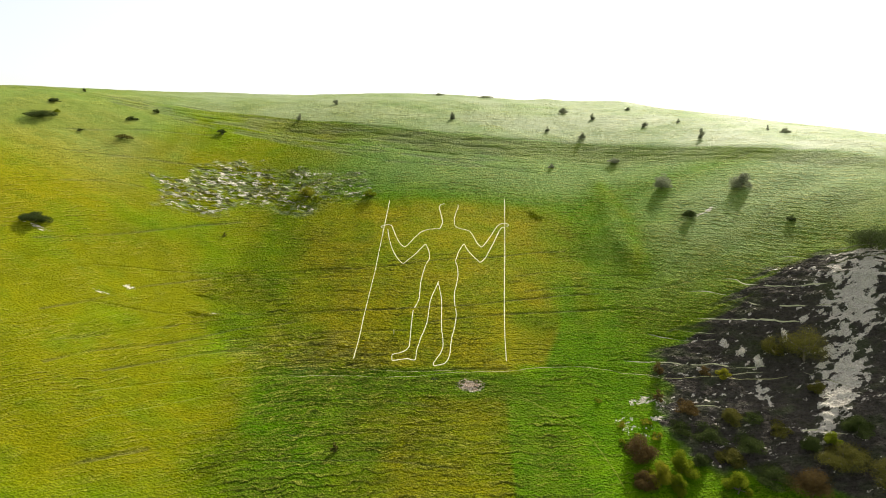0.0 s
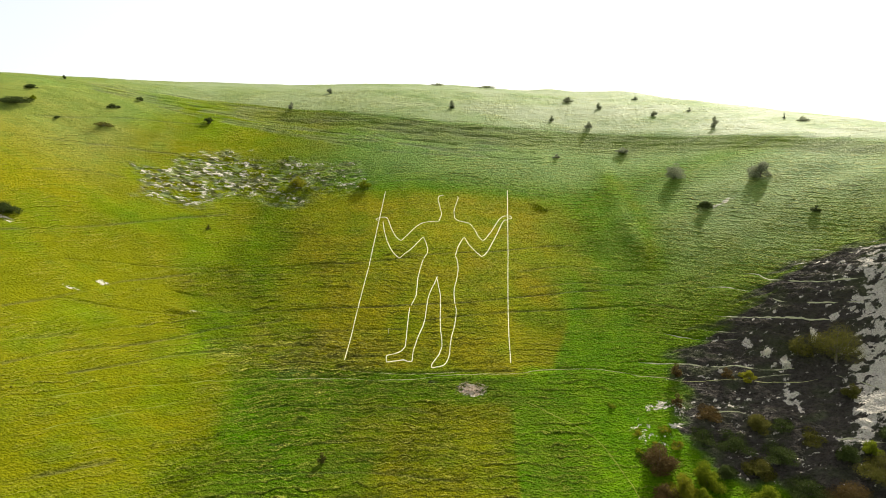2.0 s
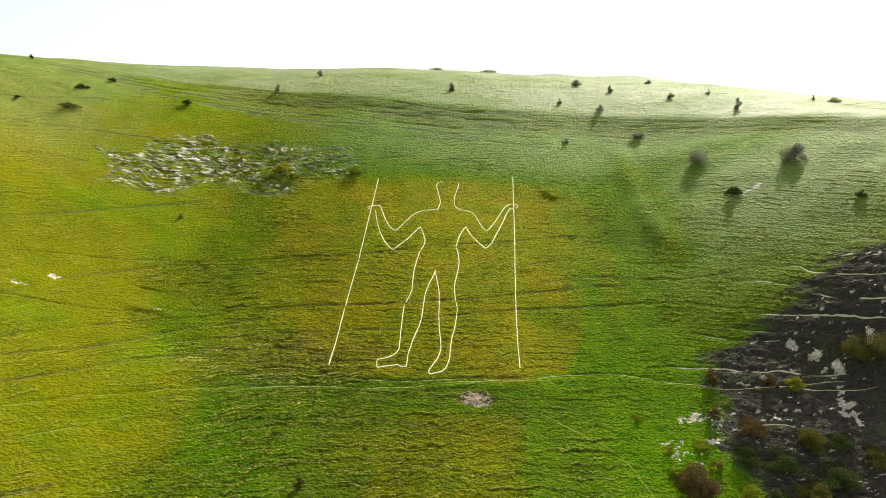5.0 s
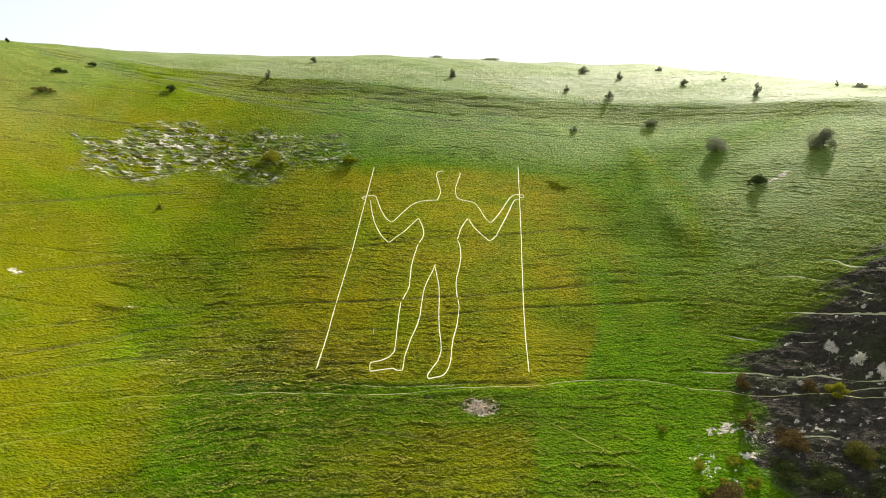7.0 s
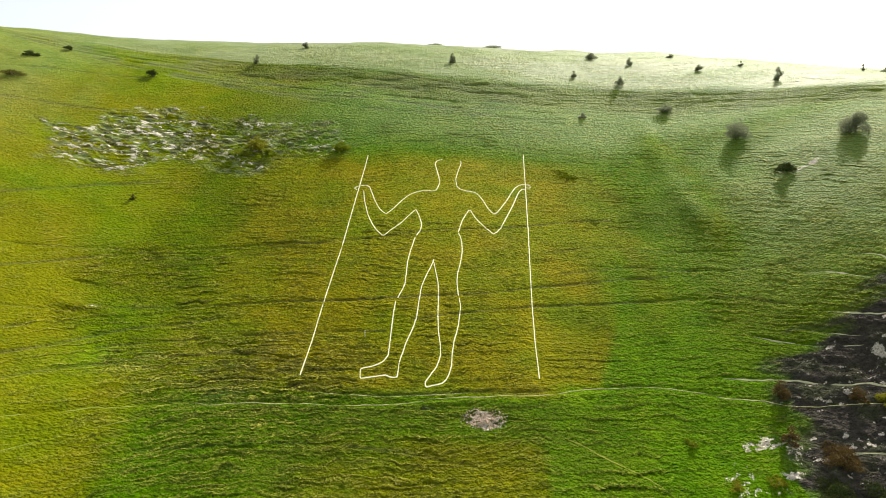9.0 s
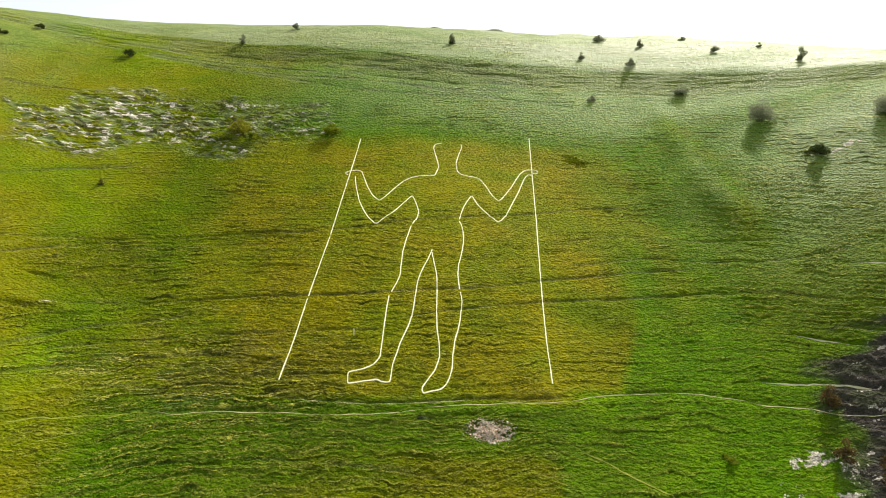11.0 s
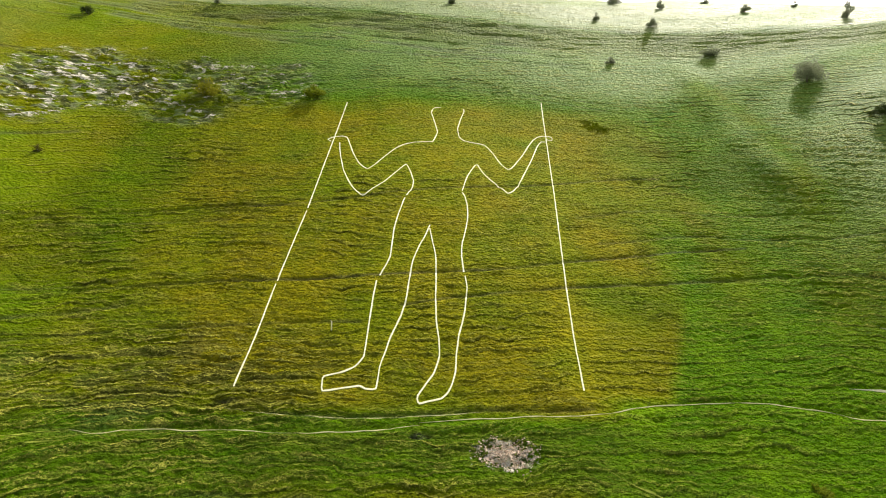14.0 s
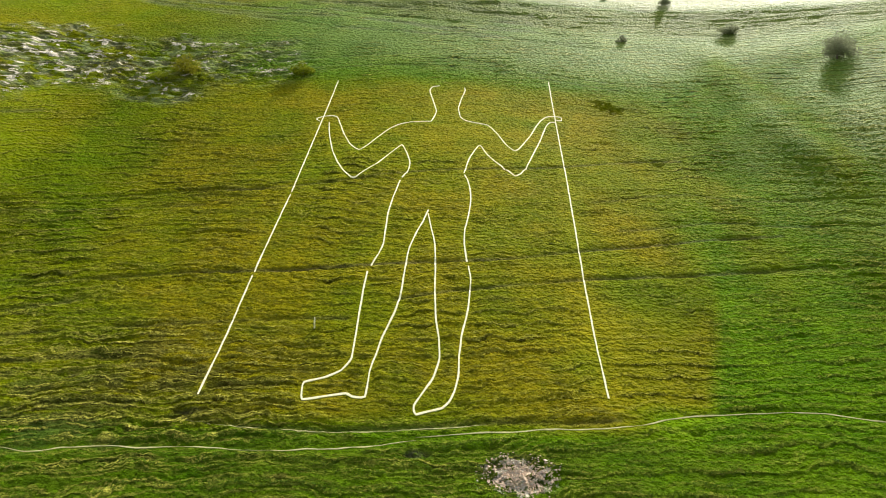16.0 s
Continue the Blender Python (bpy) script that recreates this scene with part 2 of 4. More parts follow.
STRIDING_LEG = [(-7.6, 154.8), (-7.8, 152.5), (-7.9, 149.9), (-8, 147.2), (-8.1, 144.6), (-8.9, 143.4), (-10.1, 142.8), (-12, 142.3), (-12.1, 141.8), (-11.9, 140.7), (-10.2, 140.9), (-8.2, 141.2), (-7.6, 140.9), (-6.5, 140.9), (-6.3, 143.3), (-5.9, 144.9), (-5.4, 146.9), (-4.4, 149.6), (-3.9, 151.8), (-3.6, 155), (-3.3, 157.8), (-2.5, 160.5), (-1.8, 162.3), (-1.2, 164.4)]
INNER_LEG = [(-1.2, 163.7), (-0.8, 161.2), (-0.4, 158.6), (-0.35, 155.2), (-0.4, 152.1), (-0.3, 148.8), (0, 146.3), (0, 144.6), (-0.6, 142.7), (-1.4, 141.5), (-2.2, 140.2), (-2.2, 139.7), (-2, 139.4), (-1, 139.7), (0.2, 140), (0.8, 140.6), (1.3, 141.6), (1.7, 143), (1.85, 145), (2.2, 147.3), (2.9, 150), (3.2, 152.3), (3.4, 153.8), (3.25, 155.6)]
THIGH_SIDE = [(3.1, 156.2), (2.9, 158.8), (3.1, 161.1), (3.7, 164), (4.1, 166.8), (4.1, 169.3), (3.9, 171.2), (3.55, 172.3)]
OUTER_ARM = [(3.5, 172.8), (4.5, 177.1), (5.8, 180.5), (6.3, 180.9), (7, 178.5), (8.1, 176.5), (9.4, 174.8), (10.4, 173.3), (11.3, 174.2), (12.3, 176.1), (14, 180.5), (15.5, 184.5), (17.2, 189.5), (18.2, 191.3), (19, 191.4)]
SHOULDER_AND_NECK = [(19.4, 192.3), (20.2, 192.2), (20.4, 193.2), (19.8, 193.5), (18.7, 193.4), (17.8, 192.9), (16.7, 191.5), (15.6, 189.2), (14.1, 185.6), (11.9, 181.2), (11.1, 180.5), (10.1, 182.1), (9, 185.7), (7.9, 187.9), (6.3, 188.3), (4.5, 188.8), (3.7, 190), (3.5, 193), (4.1, 196.5), (4.9, 199.6), (4.8, 200.7)]
STROKES = [HAND_AND_ARM, NECK_SIDE, INNER_ARM, HIP_SIDE, STRIDING_LEG, INNER_LEG, THIGH_SIDE, OUTER_ARM, SHOULDER_AND_NECK]
STAFFS = [
    [[(-21.1, 141.3), (-20.5, 147.3), (-20.03, 155.3)], [(-19.97, 155.8), (-18.88, 169.4)], [(-18.86, 169.9), (-18.2, 185.5), (-17.3, 201.9)]],
    [[(15, 141.7), (15.2, 147.9), (15.7, 155), (16.5, 164), (17.8, 176.9), (19.3, 193.2), (20.4, 205.9)]],
]

# zones of the turf
SCREE_U, SCREE_V = (GX + 69) * 0.93 + (GY - 203.5) * 0.36, -(GX + 69) * 0.36 + (GY - 203.5) * 0.93
SCREE = np.maximum(step((1.35 - np.hypot(SCREE_U / 21, SCREE_V / 10) + 0.7 * layered(GX / 7, GY / 5, 8)) / 0.6), np.maximum(0.75 * blot(GX, GY, -41, 208, 19, 7, 0.5), np.maximum(0.95 * blot(GX, GY, -47, 198, 7, 3.2, 0.5), 0.8 * blot(GX, GY, -32, 214.6, 9, 1.3, 0.5))))
SLOPE = step((113 - BARE) / 9) * step((GY - 90) / 20) * step((118 - np.abs(GX)) / 18)
BELOW = quarry_depth(GX, GY)
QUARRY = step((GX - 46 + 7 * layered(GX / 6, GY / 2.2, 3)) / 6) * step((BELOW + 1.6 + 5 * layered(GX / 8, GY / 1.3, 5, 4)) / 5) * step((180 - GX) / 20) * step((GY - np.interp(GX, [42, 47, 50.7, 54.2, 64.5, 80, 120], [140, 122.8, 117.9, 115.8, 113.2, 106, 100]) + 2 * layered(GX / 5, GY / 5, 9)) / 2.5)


# turf lies even along the laid lines and the trodden path
EVEN = sum(np.exp(-(near_line(GX, GY, g, 2.0) / 0.6) ** 2) for g in STROKES + [run for staff in STAFFS for run in staff])
EVEN = EVEN + sum(0.8 * np.exp(-(near_line(GX, GY, g, 2.0) / 0.7) ** 2) for g in LEDGES)
EVEN = np.clip(EVEN + 0.85 * np.exp(-(near_line(GX, GY, FOOTPATH, 2.0) / 0.5) ** 2), 0, 1)


BANK_OVER = GY - np.interp(GX, BROW_X, BROW_Y)
BANK = step((BANK_OVER + 12 + 4 * layered(GX / 14, GY / 9, 37)) / 5) * step((0.3 - BANK_OVER) / 1.2) * step((GX + 100) / 40) * step((160 - GX) / 40)
# smooth fresh turf between the figure and the quarry
STRIP = step((GX - 27) / 4) * step((52 - GX) / 14) * step((174 - GY) / 14)
LIPS, PHASES, WORN, TUSSOCKS = [], [], [], []


def shelf(phase, rise):
    """One sheep terrace over a phase of 0 to 1: a short steep riser, then a long flatter tread."""
    phase = phase % 1.0
    return np.where(phase < rise, step(phase / rise), 1 - (phase - rise) / (1 - rise)) - 0.5


def relief():
    """Small forms of the ground: terracettes, tussocks, hollows and worn tracks."""
    patches = step(0.5 + 1.7 * layered(GX / 19, GY / 14, 11))
    fine = step(0.5 + 1.7 * layered(GX / 6, GY / 3.5, 12))
    right = step((GX - 24) / 14) * step((GY - 140) / 12)
    rugged = blot(GX, GY, -31, 142, 17, 7, 0.5) + 0.3 * blot(GX, GY, -22, 128, 22, 9, 0.5)
    wander = 1.6 * grain(GX / 15, GY / 15, 13) + 0.75 * grain(GX / 4, GY / 4, 14) + 0.8 * grain(GX / 1.7, GY / 1.3, 16) + 0.2 * grain(GX / 0.5, GY / 0.5, 17)
    west = step((-54 + 15 * step((152 - GY) / 14) - GX + 8 * layered(GX / 20, GY / 14, 80)) / 14)
    bold = (1 - 0.65 * west) * (1 - 0.4 * step((GY - 165) / 55)) * (1 - 0.3 * blot(GX, GY, 4, 172, 26, 30, 0.4)) * (1 - 0.7 * blot(GX, GY, 20, 146, 7, 8, 0.4)) * (1 - 0.3 * step((137 - GY) / 6) * step((GX + 6) / 12)) * (1 - 0.6 * step((BANK_OVER + 32) / 20) * step((GX - 20) / 25)) * (1 - 0.25 * step((GX - 26) / 10) * step((GY - 150) / 12))
    TUSSOCKS.append((0.4 + 0.6 * bold) * (1 - 0.12 * STRIP) * (1 - 0.35 * west))
    z = 0 * GX
    for tall, rise, most, seed in ((0.31, 0.27, 0.10, 67), (0.50, 0.22, 0.19, 61), (1.0, 0.15, 0.30, 64)):
        phase = BARE / tall + wander * 0.5 / tall + 1.3 * grain(GX / 27, GY / 27, 18)
        number = np.floor(phase)
        length = step(0.5 + 1.9 * grain(GX / 3.4, number * 5.17, seed) + 0.9 * grain(GX / 11, number * 1.3, seed + 1))
        high = most * length * (0.5 + 0.5 * fine) * (0.65 + 0.35 * np.maximum(patches, right))
        z += 0.8 * bold * SLOPE * (1 - 0.6 * STRIP) * high * (1 + 0.8 * rugged) * shelf(phase, rise)
        PHASES.append(phase)
        LIPS.append(SLOPE * length * np.exp(-((phase - number - rise - 0.06) / 0.10) ** 2))
    lumps = np.abs(2 * grain(GX / 1.1, GY / 0.7, 21)) * 0.45 + np.abs(2 * grain(GX / 0.6, GY / 0.42, 22)) * 0.4 + 0.35 * grain(GX / 0.42, GY / 0.34, 24)
    z += SLOPE * 0.24 * (0.1 + 0.9 * bold) * lumps * (0.45 + 0.65 * fine)
    z += (1 - SLOPE) * step((GY - 100) / 50) * (0.22 * layered(GX / 7, GY / 4, 25, 3) + 0.35 * layered(GX / 40, GY / 16, 26))
    bank = BANK
    z += bank * (0.08 * shelf(BARE / 0.95 + 0.9 * grain(GX / 18, GY / 18, 27) + 0.3 * grain(GX / 5, GY / 5, 28), 0.2) + (0.3 - 0.2 * step((GX - 24) / 16)) * layered(GX / 7, GY / 2, 29))
    z += SCREE * (0.6 * layered(GX / 2.6, GY / 1.5, 31, 4) + 0.24 * shelf(BARE / 0.9 + 2.6 * grain(GX / 4, GY / 4, 32), 0.2))
    z += QUARRY * (0.7 * layered(GX / 4.5, GY / 3.0, 33, 4) + 0.35 * shelf(BARE / 2.4 + 0.8 * grain(GX / 12, GY / 12, 34), 0.2) + 0.35 * layered(GX / 1.2, GY / 0.9, 36))
    z = z * (1 - EVEN)
    WORN.append(0.8 * (0.4 + 0.6 * bold) * (0.22 + 0.55 * fine + 0.4 * patches + 0.35 * right + 1.5 * rugged) * (1 - 0.55 * STRIP) * (1 - 0.85 * EVEN) * (1 - 0.3 * BANK) * step((GY - 80) / 40) * (1 - 0.92 * QUARRY) * (1 - 0.75 * step((BARE - 112) / 8)))
    z += 0.7 * layered(GX / 26, GY / 20, 23) * step((GY - 70) / 30) * (1 - blot(GX, GY, 0, 170, 40, 40, 0.4))
    for points, depth, wide in [(TRACK_UPPER, 0.22, 0.28), (TRACK_MIDDLE, 0.22, 0.28), (TRACK_THIRD, 0.22, 0.26), (FOOTPATH, 0.12, 0.4), (TRACK_LOW, 0.08, 0.3), (TRACK_DIAGONAL, 0.05, 0.4), (TRACK_ABOVE, 0.18, 0.25)] + [(g, 0.15, 0.26) for g in GROOVES_FOOT + GROOVES_TOP] + [(g, 0.24, 0.42) for g in GROOVES_WEST] + [(g, 0.20, 0.4) for g in LEDGES] + [(g, 0.08, 0.45) for g in BANK_TRACKS]:
        d = near_line(GX, GY, points, 2.0)
        z += -depth * (np.where(GX < 34, 1.9, 1.0) if points in BANK_TRACKS else 1.0) * np.exp(-(d / wide) ** 2) * np.clip(0.8 + 1.3 * grain(GX / 4, GY / 4, 35), 0.1, 1.3)
    ragged = np.clip(0.6 + 2.0 * layered(GX / 0.9, GY / 0.6, 38), 0, 1.2)
    for x, y, rx, ry, deep in ((-21.4, 139.9, 1.3, 0.4, 0.35), (-33.5, 143.6, 1.5, 0.5, 0.25), (-2, 136.3, 1.1, 0.35, 0.4), (6.3, 134.8, 3.0, 1.2, 0.25), (21.5, 139.1, 0.8, 0.35, 0.4), (28.2, 199.6, 1.1, 0.7, 1.1), (28.9, 197.2, 1.0, 0.6, 1.1), (31, 197.6, 1.0, 0.6, 1.0), (29.6, 198.4, 0.9, 0.5, -0.5), (30.2, 196.2, 1.2, 0.5, -0.5), (27.6, 198.2, 0.9, 0.5, -0.4), (31.8, 180.6, 1.0, 0.5, 0.4), (1.9, 140.3, 0.6, 0.35, 0.3)):
        z -= deep * ragged * blot(GX, GY, x, y, rx, ry)
    z -= 0.15 * blot(GX, GY, -60, 150.9, 4.5, 0.5) - 0.3 * blot(GX, GY, -60, 152.5, 4.5, 0.9) + 0.3 * blot(GX, GY, -62, 158.6, 3, 0.4)        # little scarps
    return z


GZ = BARE + relief()


def ground_at(x, y):
    """Height of the ground as built, at places x, y."""
    x, y = np.atleast_1d(np.asarray(x, float)), np.atleast_1d(np.asarray(y, float))
    i, j = np.clip(np.searchsorted(XS, x) - 1, 0, len(XS) - 2), np.clip(np.searchsorted(YS, y) - 1, 0, len(YS) - 2)
    u, v = (x - XS[i]) / (XS[i + 1] - XS[i]), (y - YS[j]) / (YS[j + 1] - YS[j])
    return (GZ[j, i] * (1 - u) + GZ[j, i + 1] * u) * (1 - v) + (GZ[j + 1, i] * (1 - u) + GZ[j + 1, i + 1] * u) * v


def cover(x, y, bare, scree, quarry, bank):
    """What grows or lies on the ground, 0 to 1 each: straw-yellow turf, olive-brown turf, pale bleached down (also haze
    painted on the upper slopes), bare chalk, dark soils with quarry shade painted in, rank dark grass (also the gully's
    painted shade).
    """
    edge = 3.0 * layered(x / 9, y / 9, 41)
    yellow = step((-41 - 4 * step((y - 145) / 20) - x + 10 * layered(x / 30, y / 22, 42)) / 20) * (0.85 + 0.7 * layered(x / 13, y / 9, 43))
    yellow = np.maximum(yellow, (0.5 + 0.5 * layered(x / 11, y / 8, 86)) * step((-28 - x + edge) / 16) * step((y - 141) / 8))
    yellow = np.maximum(yellow, (0.85 + 0.5 * layered(x / 9, y / 6, 87)) * step((-37 - x + 1.8 * edge) / 11) * step((146 - y) / 10))
    yellow = yellow * (1 - 0.7 * blot(x + edge, y, -29, 131, 11, 9, 0.6)) * (1 - 0.3 * step((bare - 90) / 18))
    yellow = np.maximum(yellow, 1.0 * step((x - 12 + edge) / 5) * step((25.4 + 0.42 * np.clip(y - 141, 0, 22) + 0.35 * edge - x) / 2.2) * step((160 - y) / 12) * step((y - 140) / 2))
    yellow = np.maximum(yellow, 1.05 * step((x + 18 + 2 * edge) / 8) * step((14.3 + 0.3 * edge - x) / 1.4) * step((134.5 - y + edge) / 4) * (0.8 + 0.8 * layered(x / 9, y / 5, 81)))
    # sunlit flank of the gully, painted as a yellower band
    yellow = np.maximum(yellow, (0.6 + 0.6 * layered(x / 5, y / 4, 88)) * np.exp(-((x - 37.5) / 4) ** 2) * step((y - 148) / 12) * step((202 - y) / 12))
    brown = step((x + 52 + 2 * edge) / 22) * step((26.0 + 0.42 * np.clip(y - 141, 0, 22) + 6 * step((y - 165) / 15) + 0.4 * edge - x) / (1.8 + 14 * step((y - 150) / 22))) * step((y - 137.5) / 2.5) * step((206 - y + edge) / 8)
    brown = np.maximum(brown, 0.45 * step((x + 26 + edge) / 8) * step((14 - x) / 6) * step((133 - y + edge) / 8))
    brown = brown * (1 - 0.9 * step((x - 15 + 0.5 * edge) / 5) * step((163 - y + edge) / 10) * step((y - 136) / 3))
    yellow = np.maximum(yellow, (0.06 + 0.4 * layered(x / 9, y / 4, 90)) * step((x - 52 + edge) / 14) * step((y - 143) / 8) * step((196 - y + 2 * edge) / 14))
    brown = np.maximum(brown, 0.2 * step((x - 40 + edge) / 12) * step((y - 141) / 8) * step((182 - y + edge) / 16))
    brown = np.maximum(brown, 0.6 * blot(x + 3 * edge, y + 2 * edge, -116, 190, 20, 22, 0.6))
    brown = brown * (0.8 + 0.5 * layered(x / 8, y / 5, 44))
    hillside = step((y - 84 + 14 * layered(x / 25, y / 25, 70)) / 22)
    yellow, brown = yellow * hillside, brown * hillside
    over = y - np.interp(x, BROW_X, BROW_Y)
    pale = (0.82 + 0.5 * layered(x / 20, y / 12, 84)) * step((over + 0.5 + 1.5 * layered(x / 12, y / 5, 45)) / 1.5) * step((x + 170) / 90)
    brown = np.maximum(brown, 0.28 * bank)
    # bank paled to paint haze over it
    pale = np.maximum(pale, bank * (0.16 + 0.3 * layered(x / 16, y / 2, 59)))
    pale = np.maximum(pale, 0.3 * step((-84 - x + 3 * edge) / 25) * step((y - 178) / 30))
    # haze over the upper right slope, painted as pale turf
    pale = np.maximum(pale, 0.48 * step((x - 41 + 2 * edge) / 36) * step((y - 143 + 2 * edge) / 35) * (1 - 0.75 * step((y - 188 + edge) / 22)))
    # haze painted on the slope below the brow
    pale = np.maximum(pale, 0.34 * step((y - 201) / 15) * step((x + 60) / 50))
    pale = np.maximum(pale, 0.75 * scree * step((layered(x / 1.5, y / 0.8, 79, 4) - 0.02) / 0.2))
    # lit crest of the spur painted in: pale and brown cut, yellow added
    ridge = np.exp(-((x - np.interp(y, [160, 174, 184, 196, 207, 220], [54, 55.3, 56.5, 56.6, 54.4, 51.5])) / 3) ** 2) * step((y - 160) / 8) * step((216 - y) / 6)
    pale, brown = pale * (1 - 0.9 * ridge), brown * (1 - 0.9 * ridge)
    yellow = np.maximum(yellow, (0.25 + 0.5 * layered(x / 4, y / 5, 91)) * ridge)
    lumps = 0.5 * layered(x / 2.6, y / 1.5, 31, 4) + 0.8 * layered(x / 1.6, y / 0.42, 46, 5)
    chalk = scree * step((lumps - 0.14 - 0.14 * step((x + 68) / 26) + 0.25 * layered(x / 9, y / 6, 53)) / 0.26)
    run = np.interp(y, [117, 121, 128, 134, 140, 146, 150, 156], [76, 79.5, 85.5, 90, 94.5, 99.5, 103, 107])            # chalk spilt down the quarry face
    fall = np.exp(-((x - run - 2 * layered(x / 6, y / 3, 77)) / np.interp(y, [118, 126, 140, 148], [3, 4.5, 6, 9])) ** 2) * step((y - 116) / 4) * step((157 - y) / 4)
    white = 0.95 * fall + sum(0.8 * blot(x + 2 * layered(x / 3, y / 3, 77), y + 1.5 * layered(x / 3, y / 3, 78), *b, 0.6) for b in ((84.8, 154.6, 1.6, 0.8), (70.2, 131.5, 1.5, 1.0), (70.6, 128.7, 0.5, 1.2), (69.1, 138.7, 0.9, 0.7), (71.5, 136.6, 1, 0.8), (67, 141.1, 0.9, 0.7), (84.3, 140.9, 1.4, 0.5)))
    chalk = np.maximum(chalk, quarry * step((1.1 * np.clip(white, 0, 1) + 1.15 * layered(x / 1.5, y / 0.55, 47, 5) + 0.4 * layered(x / 7, y / 5, 83) - 0.44) / 0.45))
    chalk = np.maximum(chalk, 0.5 * quarry * step((layered(x / 2, y / 0.6, 48, 5) - 0.44) / 0.12))
    wobbly = 0.9 * layered(x / 2.2, y / 1.4, 75)
    for b in ((44.7, 131.9, 3, 0.8), (46.3, 127.8, 1.4, 0.6), (48.5, 130.8, 1.6, 1.8), (39.5, 127, 2.6, 2.4), (43, 124.5, 1.8, 2), (-83.3, 149.9, 2.3, 0.45), (-79, 154.5, 1.3, 0.6), (-108, 163.2, 3.5, 0.6), (-57.5, 152.6, 0.9, 0.35), (77, 182.2, 3, 0.8), (6.3, 134.8, 3.0, 1.3, 0.4)):
        chalk = np.maximum(chalk, (0.5 if b[0] in (39.5, 43, 48.5) else 1.0) * blot(x + (2.4 if b[0] == 6.3 else 1) * wobbly, y + wobbly, *b) * step((layered(x / 0.8, y / 0.5, 49, 3) - (0.08 if b[0] in (39.5, 43) else -0.17)) / 0.2))
    rank = step((x + 42 + 2 * edge) / 10) * step((40 + 2 * edge - x) / 26) * step((139 + 0.5 * edge - y) / 3) * (0.76 + 1.1 * layered(x / 7, y / 3, 57)) * hillside
    rank = np.maximum(rank, 0.85 * blot(x + 2 * edge, y + edge, -28, 131, 10, 8, 0.7))
    # shade on the gully flank, painted as dark grass
    rank = np.maximum(rank, 0.5 * blot(x + 3 * layered(x / 6, y / 4, 73), y + 3 * layered(x / 5, y / 3, 74), 45, 182, 7.5, 5, 0.5))
    rank = 0.7 * rank * (1 - 0.75 * step((x + 15 + edge) / 8) * step((16 - x) / 3) * step((134 - y) / 4)) + 0.3 * (1 - step((x - 26) / 4) * step((52 - x) / 6)) * step((layered(x / 6, y / 3.5, 58) - 0.12) / 0.3)
    rank = np.maximum(rank, (0.75 + 0.9 * layered(x / 5, y / 2, 89)) * step((np.interp(x, [-45, -16, 6, 20], [135.2, 136.2, 137.6, 139]) - y) / 0.8) * step((y - 131.5) / 3) * step((x + 39) / 8) * step((22 - x) / 10))
    rank = np.maximum(rank, 0.7 * step((over - 1) / 4) * step((layered(x / 2.6, y / 2.6, 72, 2) - 0.2) / 0.12))
    # quarry: dark scrub ground with the shade of its face painted in
    soil_shade = np.clip(quarry * (0.98 + 0.2 * layered(x / 4, y / 2, 50)), 0, 1)
    soil_shade = np.maximum(soil_shade, bank * (0.12 + 0.12 * step((36 - x) / 30) + 0.3 * layered(x / 14, y / 2, 52)))
    soil_shade = np.maximum(soil_shade, 0.55 * blot(x + 2.4 * wobbly, y + wobbly, 6.3, 134.9, 3.4, 1.5, 0.4) * step((layered(x / 1.1, y / 0.7, 54) + 0.1) / 0.2))
    for b in ((-21.4, 139.8, 1.2, 0.3), (-2, 136.2, 1.1, 0.35), (-33.5, 143.5, 1.3, 0.3), (28.2, 199.4, 0.9, 0.4), (29.6, 197.4, 1, 0.4), (31.2, 197.9, 0.8, 0.35)):
        soil_shade = np.maximum(soil_shade, (0.35 if b[1] > 190 else 0.7) * blot(x, y, *b) * step((layered(x / 0.8, y / 0.5, 55) + 0.25) / 0.3))
    soil_shade = np.maximum(soil_shade, 0.32 * blot(x + edge, y, -31, 142.5, 17, 6, 0.5) * step((layered(x / 3, y / 0.9, 82) + 0.05) / 0.25))
    soil_shade = np.maximum(soil_shade, 0.62 * scree * step((-layered(x / 3.5, y / 1.2, 51) + 0.02) / 0.2))
    return [np.clip(a, 0, 1) for a in (yellow, brown, pale, chalk, soil_shade, rank)]


# ---- materials ----
def material(name):
    m = bpy.data.materials.new(name)
    m.use_nodes = True
    return m, m.node_tree.nodes, m.node_tree.links, m.node_tree.nodes["Principled BSDF"]


def noise_node(nodes, links, scale, detail=4.0, rough=0.6, stretch=(1, 1, 1)):
    where = nodes.new("ShaderNodeTexCoord")
    fit = nodes.new("ShaderNodeMapping")
    fit.inputs["Scale"].default_value = stretch
    links.new(where.outputs["Object"], fit.inputs["Vector"])
    tex = nodes.new("ShaderNodeTexNoise")
    tex.inputs["Scale"].default_value, tex.inputs["Detail"].default_value, tex.inputs["Roughness"].default_value = scale, detail, rough
    links.new(fit.outputs["Vector"], tex.inputs["Vector"])
    return tex.outputs["Fac"]


def ramp(nodes, links, fac, stops):
    node = nodes.new("ShaderNodeValToRGB")
    links.new(fac, node.inputs["Fac"])
    while len(node.color_ramp.elements) < len(stops):
        node.color_ramp.elements.new(0.5)
    for e, (at, colour) in zip(node.color_ramp.elements, stops):
        e.position, e.color = at, (*colour, 1)
    return node.outputs["Color"]


